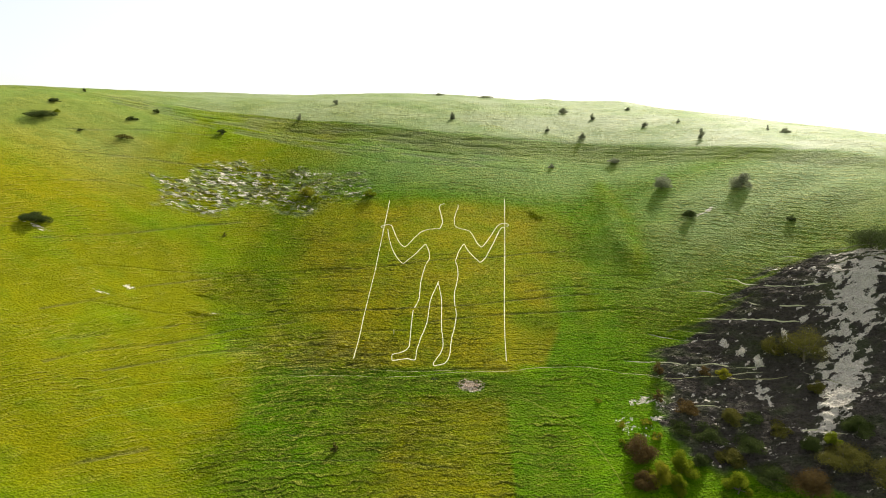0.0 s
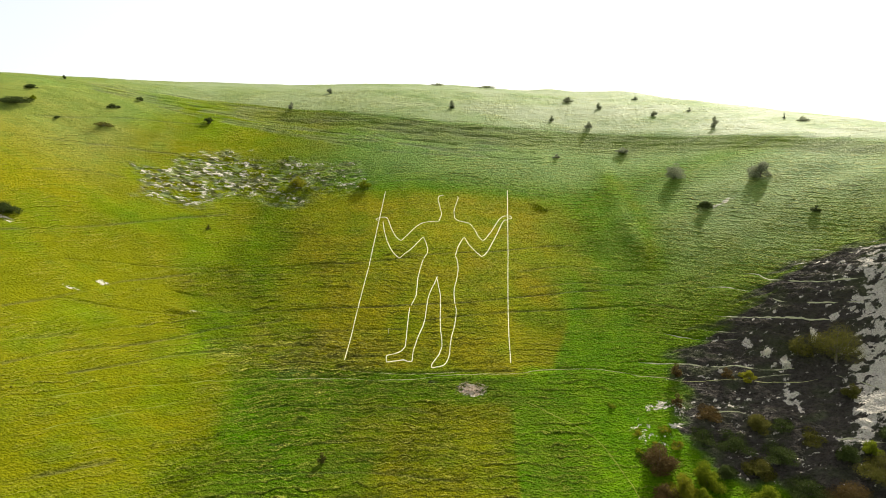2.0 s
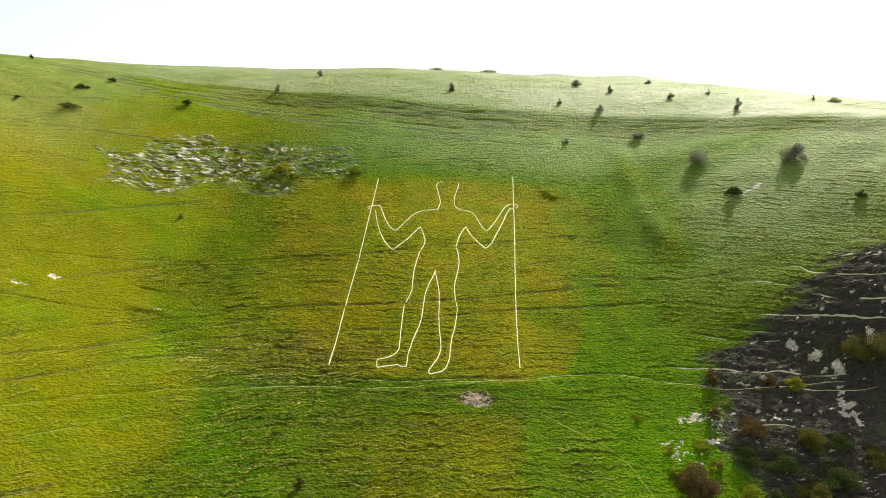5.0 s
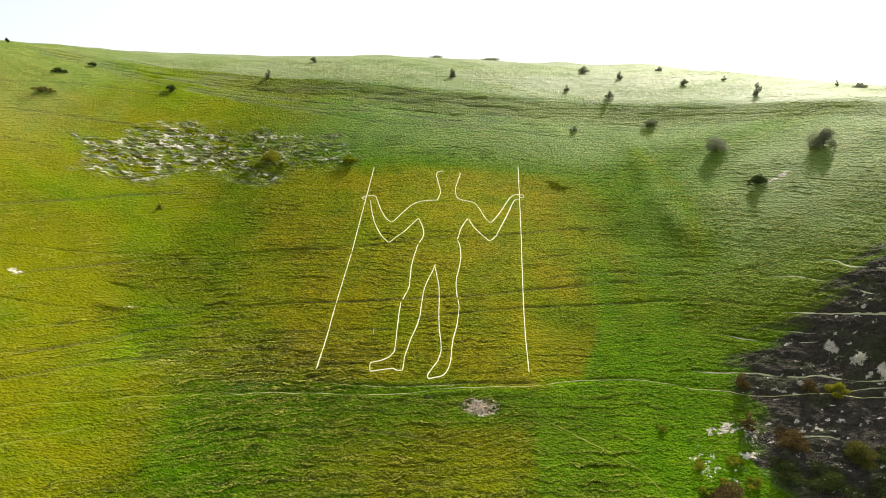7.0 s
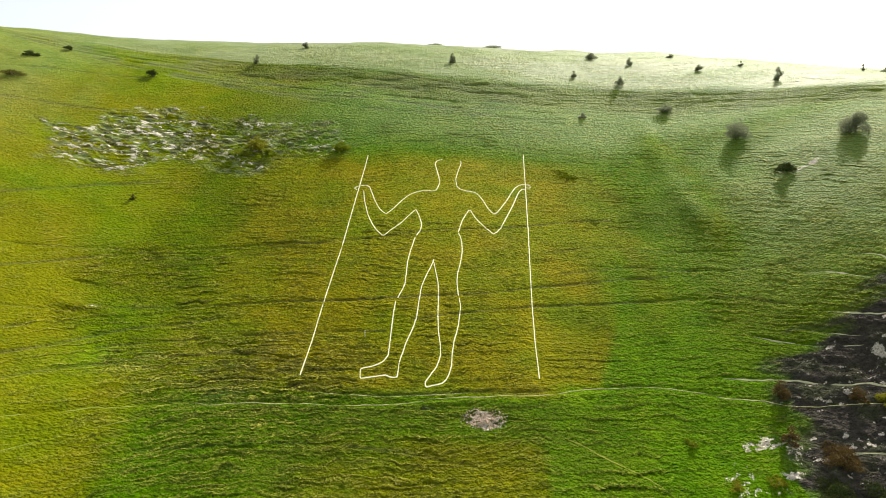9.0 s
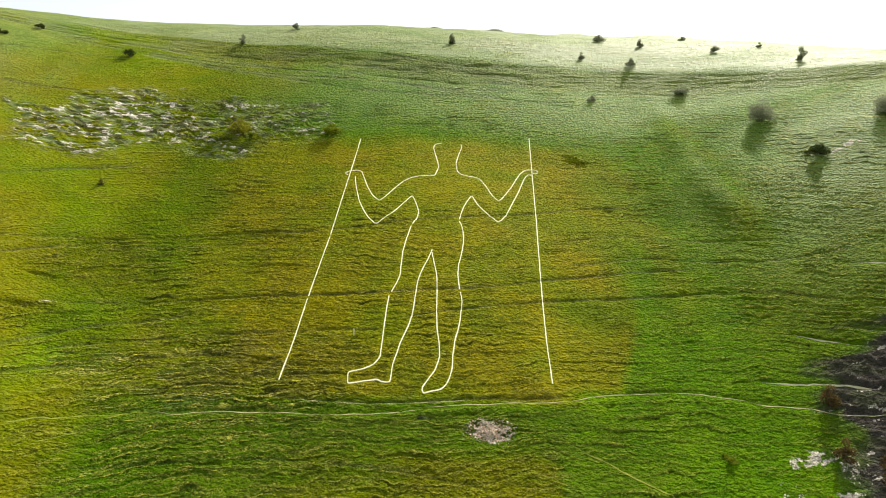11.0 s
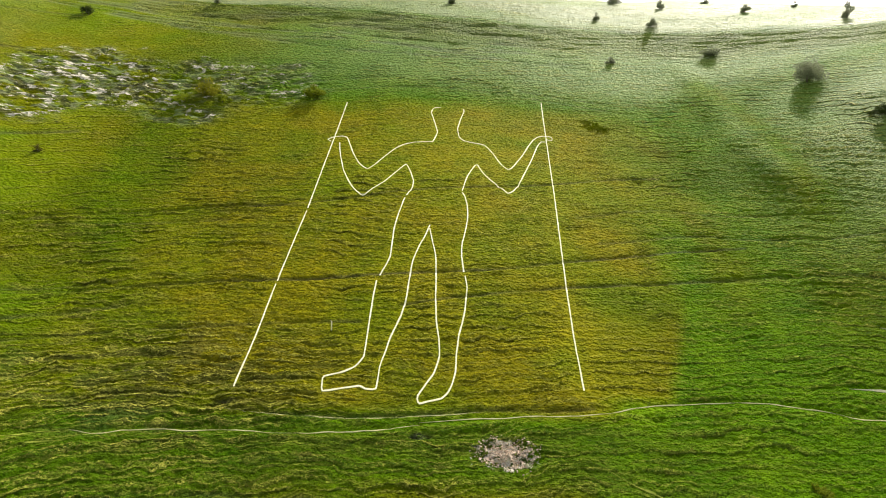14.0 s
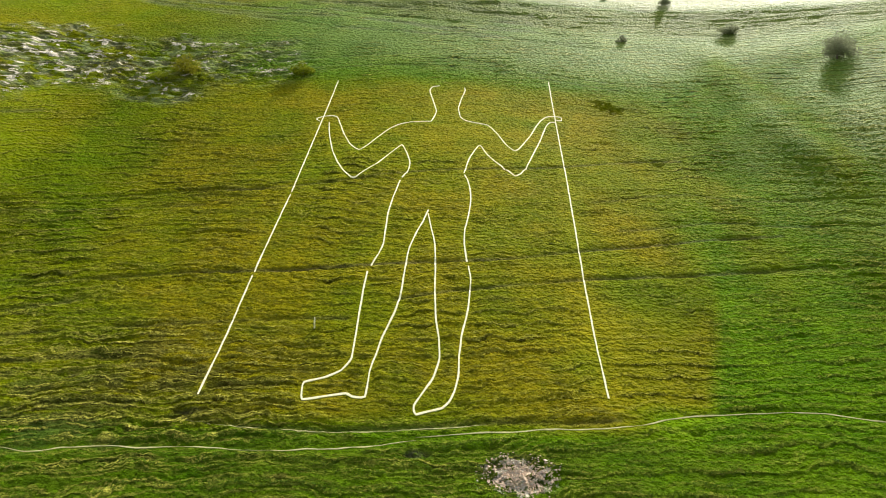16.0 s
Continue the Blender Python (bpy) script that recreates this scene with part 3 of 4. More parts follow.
def blend(nodes, links, fac, a, b, how="MIX"):
    node = nodes.new("ShaderNodeMix")
    node.data_type, node.blend_type = "RGBA", how
    if isinstance(fac, float):
        node.inputs["Factor"].default_value = fac
    else:
        links.new(fac, node.inputs["Factor"])
    for value, socket in ((a, node.inputs[6]), (b, node.inputs[7])):
        if isinstance(value, tuple):
            socket.default_value = (*value, 1)
        else:
            links.new(value, socket)
    return node.outputs[2]


def sum_node(nodes, links, how, a, b=0.0):
    node = nodes.new("ShaderNodeMath")
    node.operation = how
    for value, socket in ((a, node.inputs[0]), (b, node.inputs[1])):
        if isinstance(value, float):
            socket.default_value = value
        else:
            links.new(value, socket)
    return node.outputs[0]


def turf_colour(nodes, links):
    """Colour of the turf from its cover, with mottling at several sizes."""
    coarse, middle, fine = noise_node(nodes, links, 0.16, 5), noise_node(nodes, links, 0.9, 5, 0.65, (1, 1.6, 1.6)), noise_node(nodes, links, 3.6, 6, 0.75, (1, 1.3, 1.3))
    kinds = {}
    for key in ("yellow", "brown", "pale", "chalk", "soil_shade", "rank"):
        node = nodes.new("ShaderNodeAttribute")
        node.attribute_name = key
        kinds[key] = node.outputs["Fac"]
    lush = ramp(nodes, links, coarse, [(0.3, LUSH_A), (0.7, LUSH_B)])
    colour = blend(nodes, links, kinds["yellow"], lush, ramp(nodes, links, coarse, [(0.3, YELLOW_A), (0.7, YELLOW_B)]))
    colour = blend(nodes, links, kinds["brown"], colour, ramp(nodes, links, middle, [(0.3, BROWN_A), (0.7, BROWN_B)]))
    colour = blend(nodes, links, kinds["rank"], colour, ramp(nodes, links, coarse, [(0.3, (0.06, 0.115, 0.005)), (0.7, (0.10, 0.165, 0.006))]))
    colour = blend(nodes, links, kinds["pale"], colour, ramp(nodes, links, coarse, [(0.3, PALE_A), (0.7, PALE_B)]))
    colour = blend(nodes, links, 0.75, colour, ramp(nodes, links, middle, [(0.25, (0.66, 0.72, 0.66)), (0.55, (1, 1, 1)), (0.8, (1.35, 1.22, 1.1))]), "MULTIPLY")
    colour = blend(nodes, links, 0.85, colour, ramp(nodes, links, fine, [(0.34, (0.7, 0.73, 0.68)), (0.5, (1, 1, 1)), (0.66, (1.32, 1.27, 1.15))]), "MULTIPLY")
    # dark ground tone, which also paints the quarry's shade
    colour = blend(nodes, links, kinds["soil_shade"], colour, ramp(nodes, links, middle, [(0.3, (0.034, 0.030, 0.025)), (0.7, (0.085, 0.076, 0.066))]))
    grit = sum_node(nodes, links, "MULTIPLY", sum_node(nodes, links, "SUBTRACT", noise_node(nodes, links, 3.2, 6, 0.75, (1, 0.8, 0.8)), 0.5), 3.4)
    bare = sum_node(nodes, links, "MULTIPLY", sum_node(nodes, links, "SUBTRACT", sum_node(nodes, links, "ADD", kinds["chalk"], grit), 0.42), 5.0)
    bare = sum_node(nodes, links, "MULTIPLY", sum_node(nodes, links, "MINIMUM", sum_node(nodes, links, "MAXIMUM", bare, 0.0), 1.0), sum_node(nodes, links, "MINIMUM", sum_node(nodes, links, "MULTIPLY", kinds["chalk"], 4.0), 1.0))
    return blend(nodes, links, bare, colour, ramp(nodes, links, fine, [(0.3, (0.29, 0.25, 0.19)), (0.62, (0.76, 0.71, 0.61))])), middle, fine


LUSH_A, LUSH_B = (0.055, 0.15, 0.001), (0.11, 0.212, 0.002)
YELLOW_A, YELLOW_B = (0.117, 0.132, 0.002), (0.162, 0.163, 0.003)
BROWN_A, BROWN_B = (0.192, 0.184, 0.004), (0.248, 0.222, 0.006)
# pale down grass, shifted to blue-green so it carries painted haze
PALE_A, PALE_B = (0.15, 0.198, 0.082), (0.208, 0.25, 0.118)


def terrace_lines(nodes, links, key, worn, riser):
    """Relief of the sheep terraces, bleached lips with sunlight painted in and bare risers with shade painted in:
    heights and masks over the terrace phase of the ground.
    """
    phase = nodes.new("ShaderNodeAttribute")
    phase.attribute_name = key
    wobble = sum_node(nodes, links, "MULTIPLY", sum_node(nodes, links, "SUBTRACT", noise_node(nodes, links, 2.6, 5, 0.75), 0.5), 1.0)
    at = sum_node(nodes, links, "ADD", phase.outputs["Fac"], wobble)
    within, number = sum_node(nodes, links, "FRACT", at), sum_node(nodes, links, "FLOOR", at)
    place, split, join = nodes.new("ShaderNodeTexCoord"), nodes.new("ShaderNodeSeparateXYZ"), nodes.new("ShaderNodeCombineXYZ")
    links.new(place.outputs["Object"], split.inputs[0])
    links.new(sum_node(nodes, links, "MULTIPLY", split.outputs[0], 0.45), join.inputs[0])
    links.new(sum_node(nodes, links, "MULTIPLY", number, 3.7), join.inputs[1])
    runs = nodes.new("ShaderNodeTexNoise")
    runs.inputs["Scale"].default_value, runs.inputs["Detail"].default_value = 1.0, 3.0
    links.new(join.outputs[0], runs.inputs["Vector"])
    strong = sum_node(nodes, links, "MULTIPLY", ramp(nodes, links, runs.outputs["Fac"], [(0.38, (0.05, 0.05, 0.05)), (0.62, (1, 1, 1))]), worn)
    grey = lambda stops: ramp(nodes, links, within, [(q, (v, v, v)) for q, v in stops])
    height = sum_node(nodes, links, "MULTIPLY", grey([(0.0, 0.0), (riser, 1.0), (1.0, 0.0)]), strong)
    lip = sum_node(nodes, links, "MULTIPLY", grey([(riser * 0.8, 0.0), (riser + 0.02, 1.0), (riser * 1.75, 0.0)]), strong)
    earth_shade = sum_node(nodes, links, "MULTIPLY", grey([(0.0, 0.0), (riser * 0.3, 1.0), (riser * 0.75, 0.8), (riser, 0.0)]), strong)
    return height, lip, earth_shade


def make_turf():
    m, nodes, links, shader = material("turf")
    colour, middle, fine = turf_colour(nodes, links)
    middle_colour = nodes.new("ShaderNodeTexNoise").outputs["Color"]
    middle_colour.node.inputs["Scale"].default_value = 1.3
    worn = nodes.new("ShaderNodeAttribute")
    worn.attribute_name = "worn"
    normal = None
    for key, riser, high, lightened, bare in (("broad_terrace", 0.15, 0.32, 0.8, 0.45), ("terrace", 0.22, 0.26, 0.7, 0.4), ("narrow_terrace", 0.27, 0.14, 0.4, 0.25)):
        height, lip, earth_shade = terrace_lines(nodes, links, key, worn.outputs["Fac"], riser)
        # painted tones: shade on the bare risers, then sunlight on the lips
        colour = blend(nodes, links, sum_node(nodes, links, "MULTIPLY", earth_shade, bare), colour, (0.055, 0.048, 0.012))
        colour = blend(nodes, links, sum_node(nodes, links, "MULTIPLY", lip, lightened), colour, (0.58, 0.56, 0.10))
        bump = nodes.new("ShaderNodeBump")
        bump.inputs["Strength"].default_value, bump.inputs["Distance"].default_value = 1.0, high
        links.new(height, bump.inputs["Height"])
        if normal:
            links.new(normal, bump.inputs["Normal"])
        normal = bump.outputs["Normal"]
    links.new(colour, shader.inputs["Base Color"])
    shader.inputs["Roughness"].default_value, shader.inputs["Specular IOR Level"].default_value = 0.58, 0.02
    lightened = nodes.new("ShaderNodeAttribute")          # bleached grass, and turf paled for haze, shines more than fresh grass
    lightened.attribute_name = "pale"
    links.new(sum_node(nodes, links, "ADD", sum_node(nodes, links, "MULTIPLY", lightened.outputs["Fac"], 0.04), 0.005), shader.inputs["Specular IOR Level"])
    bump = nodes.new("ShaderNodeBump")
    bump.inputs["Strength"].default_value, bump.inputs["Distance"].default_value = 1.0, 0.6
    lumpy = nodes.new("ShaderNodeAttribute")
    lumpy.attribute_name = "tussocks"
    short = sum_node(nodes, links, "MULTIPLY", lumpy.outputs["Fac"], sum_node(nodes, links, "SUBTRACT", 1.0, sum_node(nodes, links, "MULTIPLY", lightened.outputs["Fac"], 0.8)))
    links.new(short, bump.inputs["Strength"])
    links.new(noise_node(nodes, links, 1.9, 3, 0.55, (0.8, 1.25, 1.25)), bump.inputs["Height"])
    links.new(normal, bump.inputs["Normal"])
    normal = bump.outputs["Normal"]
    cells, place = nodes.new("ShaderNodeTexVoronoi"), nodes.new("ShaderNodeMapping")            # grazed tussocks, half a metre across
    cells.feature, cells.inputs["Scale"].default_value, cells.inputs["Randomness"].default_value = "SMOOTH_F1", 2.1, 1.0
    cells.inputs["Smoothness"].default_value, cells.inputs["Detail"].default_value = 0.35, 1.0
    place.inputs["Scale"].default_value = (0.72, 1.2, 1.2)
    bend = nodes.new("ShaderNodeTexCoord")
    links.new(bend.outputs["Object"], place.inputs["Vector"])
    links.new(blend(nodes, links, 0.25, place.outputs["Vector"], middle_colour, "ADD"), cells.inputs["Vector"])
    bump = nodes.new("ShaderNodeBump")
    bump.invert = True
    bump.inputs["Strength"].default_value, bump.inputs["Distance"].default_value = 1.0, 0.6
    links.new(short, bump.inputs["Strength"])
    links.new(cells.outputs["Distance"], bump.inputs["Height"])
    links.new(normal, bump.inputs["Normal"])
    normal = bump.outputs["Normal"]
    bump = nodes.new("ShaderNodeBump")
    bump.inputs["Strength"].default_value, bump.inputs["Distance"].default_value = 1.0, 0.24
    links.new(short, bump.inputs["Strength"])
    links.new(fine, bump.inputs["Height"])
    links.new(normal, bump.inputs["Normal"])
    links.new(bump.outputs["Normal"], shader.inputs["Normal"])
    return m


def make_blades():
    m, nodes, links, shader = material("grass_blades")
    colour, middle, fine = turf_colour(nodes, links)
    links.new(colour, shader.inputs["Base Color"])
    shader.inputs["Roughness"].default_value, shader.inputs["Specular IOR Level"].default_value = 0.8, 0.06
    glow = nodes.new("ShaderNodeBsdfTranslucent")
    links.new(colour, glow.inputs["Color"])
    both = nodes.new("ShaderNodeMixShader")
    both.inputs["Fac"].default_value = 0.5
    links.new(shader.outputs["BSDF"], both.inputs[1])
    links.new(glow.outputs["BSDF"], both.inputs[2])
    links.new(both.outputs["Shader"], nodes["Material Output"].inputs["Surface"])
    return m


def make_plain(name, stops, scale, roughness=0.9, bump_height=0.03, clear=0.0):
    """A matt surface with a coarse and a fine grain; clear: the share of light that passes through, for leaves."""
    m, nodes, links, shader = material(name)
    a, b = noise_node(nodes, links, scale), noise_node(nodes, links, scale * 7)
    colour = blend(nodes, links, 0.5, ramp(nodes, links, a, stops), ramp(nodes, links, b, stops))
    links.new(colour, shader.inputs["Base Color"])
    shader.inputs["Roughness"].default_value, shader.inputs["Specular IOR Level"].default_value = roughness, 0.06 if clear else 0.25
    bump = nodes.new("ShaderNodeBump")
    bump.inputs["Distance"].default_value = bump_height
    links.new(b, bump.inputs["Height"])
    links.new(bump.outputs["Normal"], shader.inputs["Normal"])
    if clear:
        glow, both = nodes.new("ShaderNodeBsdfTranslucent"), nodes.new("ShaderNodeMixShader")
        links.new(colour, glow.inputs["Color"])
        both.inputs["Fac"].default_value = clear
        links.new(shader.outputs["BSDF"], both.inputs[1])
        links.new(glow.outputs["BSDF"], both.inputs[2])
        links.new(both.outputs["Shader"], nodes["Material Output"].inputs["Surface"])
    return m


TURF, BLADES = make_turf(), make_blades()
WHITE_BLOCK = make_plain("white_painted_block", [(0.3, (0.70, 0.66, 0.40)), (0.7, (0.84, 0.80, 0.54))], 1.2)
CHALK_PATH = make_plain("trodden_chalk", [(0.3, (0.30, 0.30, 0.11)), (0.7, (0.54, 0.51, 0.26))], 0.7)
LEDGE = make_plain("weathered_chalk", [(0.3, (0.26, 0.27, 0.13)), (0.7, (0.50, 0.49, 0.32))], 0.7)
RUBBLE = make_plain("pinkish_rubble", [(0.3, (0.36, 0.26, 0.18)), (0.7, (0.70, 0.57, 0.45))], 2.5)
CHALK_STONE = make_plain("chalk_stone", [(0.3, (0.46, 0.43, 0.37)), (0.7, (0.72, 0.69, 0.62))], 2.0)
TRODDEN = make_plain("trodden_grass", [(0.3, (0.15, 0.20, 0.012)), (0.7, (0.235, 0.26, 0.03))], 0.8)
BARK = make_plain("grey_bark", [(0.3, (0.10, 0.085, 0.065)), (0.7, (0.20, 0.17, 0.13))], 4.0)
DEAD_WOOD = make_plain("bleached_wood", [(0.3, (0.50, 0.47, 0.40)), (0.7, (0.70, 0.67, 0.58))], 4.0)
LEAF = {
    "dark": make_plain("dark_thorn_leaf", [(0.3, (0.034, 0.05, 0.013)), (0.7, (0.07, 0.092, 0.022))], 1.5, 0.7, 0.0, 0.25),
    # grey tone paints haze into the thorn leaf colour
    "grey": make_plain("hazed_thorn_twigs", [(0.3, (0.16, 0.18, 0.11)), (0.7, (0.27, 0.29, 0.18))], 1.5, 0.8, 0.0, 0.5),
    "green": make_plain("fresh_green_leaf", [(0.3, (0.10, 0.145, 0.008)), (0.7, (0.23, 0.26, 0.014))], 1.2, 0.7, 0.0, 0.5),
    "yellow": make_plain("yellow_green_leaf", [(0.3, (0.13, 0.14, 0.012)), (0.7, (0.30, 0.29, 0.02))], 1.2, 0.7, 0.0, 0.5),
    "brown": make_plain("autumn_brown_leaf", [(0.3, (0.065, 0.045, 0.018)), (0.7, (0.15, 0.10, 0.034))], 1.2, 0.8, 0.0, 0.3),
    "olive": make_plain("olive_leaf", [(0.3, (0.07, 0.075, 0.015)), (0.7, (0.15, 0.135, 0.03))], 1.2, 0.8, 0.0, 0.3),
}


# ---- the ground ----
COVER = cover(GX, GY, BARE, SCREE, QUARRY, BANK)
CHALK = COVER[3]
for points in BANK_TRACKS:
    d = near_line(GX, GY, points, 2.5)
    deep = (0.35 + 0.65 * step((34 - GX) / 28)) * np.clip(0.55 + 2.2 * layered(GX / 9, GY / 3, 85), 0, 1)
    COVER[4] = np.maximum(COVER[4], 0.5 * deep * np.exp(-(d / 0.4) ** 2))
    COVER[2] = np.maximum(COVER[2], 0.55 * deep * np.exp(-((d - 0.75) / 0.3) ** 2))
# grooves and tracks: worn ground with the shade of their steps painted in
for points in GROOVES:
    COVER[4] = np.maximum(COVER[4], 0.4 * np.exp(-(near_line(GX, GY, points, 2.0) / (0.45 if points[0][0] < -100 else 0.34 if points in GROOVES_WEST else 0.2)) ** 2) * np.clip(0.7 + 1.5 * grain(GX / 5, GY / 5, 36), 0, 1))
for points, bare in [(TRACK_UPPER, 0.95), (TRACK_MIDDLE, 1.0), (TRACK_THIRD, 0.85), (TRACK_ABOVE, 0.6)]:
    COVER[4] = np.maximum(COVER[4], bare * (0.2 + 0.45 * step((GX + 50) / 30)) * np.exp(-(near_line(GX, GY, points, 2.0) / 0.2) ** 2) * np.clip(0.8 + 1.2 * grain(GX / 5, GY / 5, 36), 0.2, 1))


def build_ground():
    ny, nx = GX.shape
    me = bpy.data.meshes.new("ground")
    me.vertices.add(nx * ny)
    me.vertices.foreach_set("co", np.stack([GX, GY, GZ], -1).astype(np.float32).ravel())
    k = np.arange((ny - 1) * nx).reshape(ny - 1, nx)[:, :-1].ravel()
    corners = np.stack([k, k + 1, k + nx + 1, k + nx], 1).ravel()
    me.loops.add(len(corners))
    me.loops.foreach_set("vertex_index", corners.astype(np.int32))
    me.polygons.add(len(k))
    me.polygons.foreach_set("loop_start", np.arange(0, len(corners), 4, dtype=np.int32))
    me.polygons.foreach_set("use_smooth", np.zeros(len(k), dtype=bool))
    for key, values in zip(("yellow", "brown", "pale", "chalk", "soil_shade", "rank"), COVER):
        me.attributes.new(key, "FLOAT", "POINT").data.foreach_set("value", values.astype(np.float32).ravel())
    for key, values in (("broad_terrace", PHASES[2]), ("terrace", PHASES[1]), ("narrow_terrace", PHASES[0]), ("worn", WORN[0]), ("tussocks", TUSSOCKS[0])):
        me.attributes.new(key, "FLOAT", "POINT").data.foreach_set("value", values.astype(np.float32).ravel())
    me.update(calc_edges=True)
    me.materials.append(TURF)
    return tagged(new("ground", me), "steep green and yellow chalk downland hillside with sheep terraces", "hillside", kind="structure")


build_ground()


def ribbon(points, wide, proud, gap=0.5, rag=0.15, seed=0, breaks=0.0, wave=0.0, ease=1.0):
    """A strip laid on the ground along a line: flat top with sloping sides; returns verts and faces."""
    line = smooth_line(points, gap, ease)
    way = np.gradient(line, axis=0)
    way /= np.maximum(np.linalg.norm(way, axis=1), 1e-6)[:, None]
    side = np.stack([way[:, 1], -way[:, 0]], 1)
    n = len(line)
    s = np.arange(n) * gap
    half = 0.5 * wide * (1 + rag * 2 * np.stack([grain(s / 0.9, s * 0 + seed, 61), grain(s / 0.9, s * 0 + seed + 5, 62)], 1))
    half = half * (np.clip((grain(s / 2.3, s * 0 + seed * 3.1, 63) + 0.5 - breaks) / 0.2, 0.08, 1)[:, None] if breaks else 1)
    if breaks:
        half = half * np.clip(np.minimum(s + 0.2, s[-1] - s + 0.2) / 4, 0, 1)[:, None]
    line = line + side * (wave * grain(s / 2.7, s * 0 + seed, 65))[:, None]
    rows = []
    for off, lift in ((-1.1, -0.12), (-1.0, proud), (1.0, proud), (1.1, -0.12)):
        p = line + side * (off * half[:, :1] if off < 0 else off * half[:, 1:])
        rows.append(np.column_stack([p, ground_at(p[:, 0], p[:, 1]) + lift]))
    verts = np.stack(rows, 1).reshape(-1, 3)
    keep = grain(s / 2.3, s * 0 + seed * 3.1, 63) + 0.5 >= breaks - 0.02
    faces = [(4 * i + c, 4 * i + 4 + c, 4 * i + 5 + c, 4 * i + 1 + c) for i in range(n - 1) if keep[i] for c in range(3)]
    return verts, faces


def joined(strips):
    verts, faces = [], []
    for v, f in strips:
        faces += [tuple(k + len(verts) for k in q) for q in f]
        verts += [tuple(p) for p in v]
    return verts, faces


def build_path(name, label, points, wide, seed, breaks, mat_=CHALK_PATH, proud=0.03):
    ob = part(name, mesh_of(name, *ribbon(points, wide, proud, 0.3, 0.7, seed, breaks, 0.35)), mat_, None)
    return tagged(ob, label, "footpath", kind="structure")


# ---- the chalk figure and its two staffs ----
figure = part("chalk_hill_figure", mesh_of("chalk_hill_figure", *joined([ribbon(s, 0.155, 0.05, 0.3, 0.3, k, ease=0.45) for k, s in enumerate(STROKES)])), WHITE_BLOCK, None)
tagged(figure, "white outline hill figure of painted blocks on the turf", "hill figure")
for k, runs in enumerate(STAFFS):
    ob = part("chalk_staff", mesh_of("chalk_staff", *joined([ribbon(s, 0.155, 0.05, 0.3, 0.3, 20 + k, ease=0.45) for s in runs])), WHITE_BLOCK, None)
    tagged(ob, "long straight white block line broken by sheep tracks" if k == 0 else "long straight white block line on the turf", "chalk line", "staffs of the hill figure")

build_path("footpath", "narrow pale trodden chalk footpath across the hill foot", FOOTPATH[7:], 0.08, 1, 0.05)
build_path("footpath", "faint pale footpath through rank grass", FOOTPATH[3:8], 0.085, 6, 0.1)
build_path("footpath", "faint trodden grass footpath across the yellow turf", FOOTPATH[:4], 0.14, 4, 0.35, TRODDEN)
build_path("sheep_track", "thin pale sheep track beside the footpath", TRACK_ABOVE[:5], 0.06, 5, 0.25)
build_path("sheep_track", "thin pale sheep track joining the footpath", TRACK_LOW, 0.13, 2, 0.4, TRODDEN)
build_path("sheep_track", "thin pale track running down through green turf", TRACK_DIAGONAL, 0.14, 3, 0.28, TRODDEN)
for k, points in enumerate(LEDGES):
    build_path("chalk_ledge", "thin pale chalk ledge across the shaded quarry", points, 0.22, 10 + k, 0.2, LEDGE)


# ---- bushes and trees ----
def limb(verts, faces, a, b, ra, rb, sides=6):
    """A tapered, slightly bent stick from a to b."""
    a, b = Vector(a), Vector(b)
    axis = (b - a).normalized()
    u = axis.orthogonal().normalized()
    v = axis.cross(u)
    sag = (u * random.uniform(-0.12, 0.12) + v * random.uniform(-0.12, 0.12)) * (b - a).length
    base = len(verts)
    for t, r in ((0, ra), (0.5, (ra + rb) / 2), (1, rb)):
        c = a.lerp(b, t) + sag * (1 if t == 0.5 else 0)
        for k in range(sides):
            w = 2 * math.pi * k / sides
            verts.append(c + (u * math.cos(w) + v * math.sin(w)) * r)
    for ring in range(2):
        for k in range(sides):
            p, q = base + ring * sides + k, base + ring * sides + (k + 1) % sides
            faces.append((p, q, q + sides, p + sides))


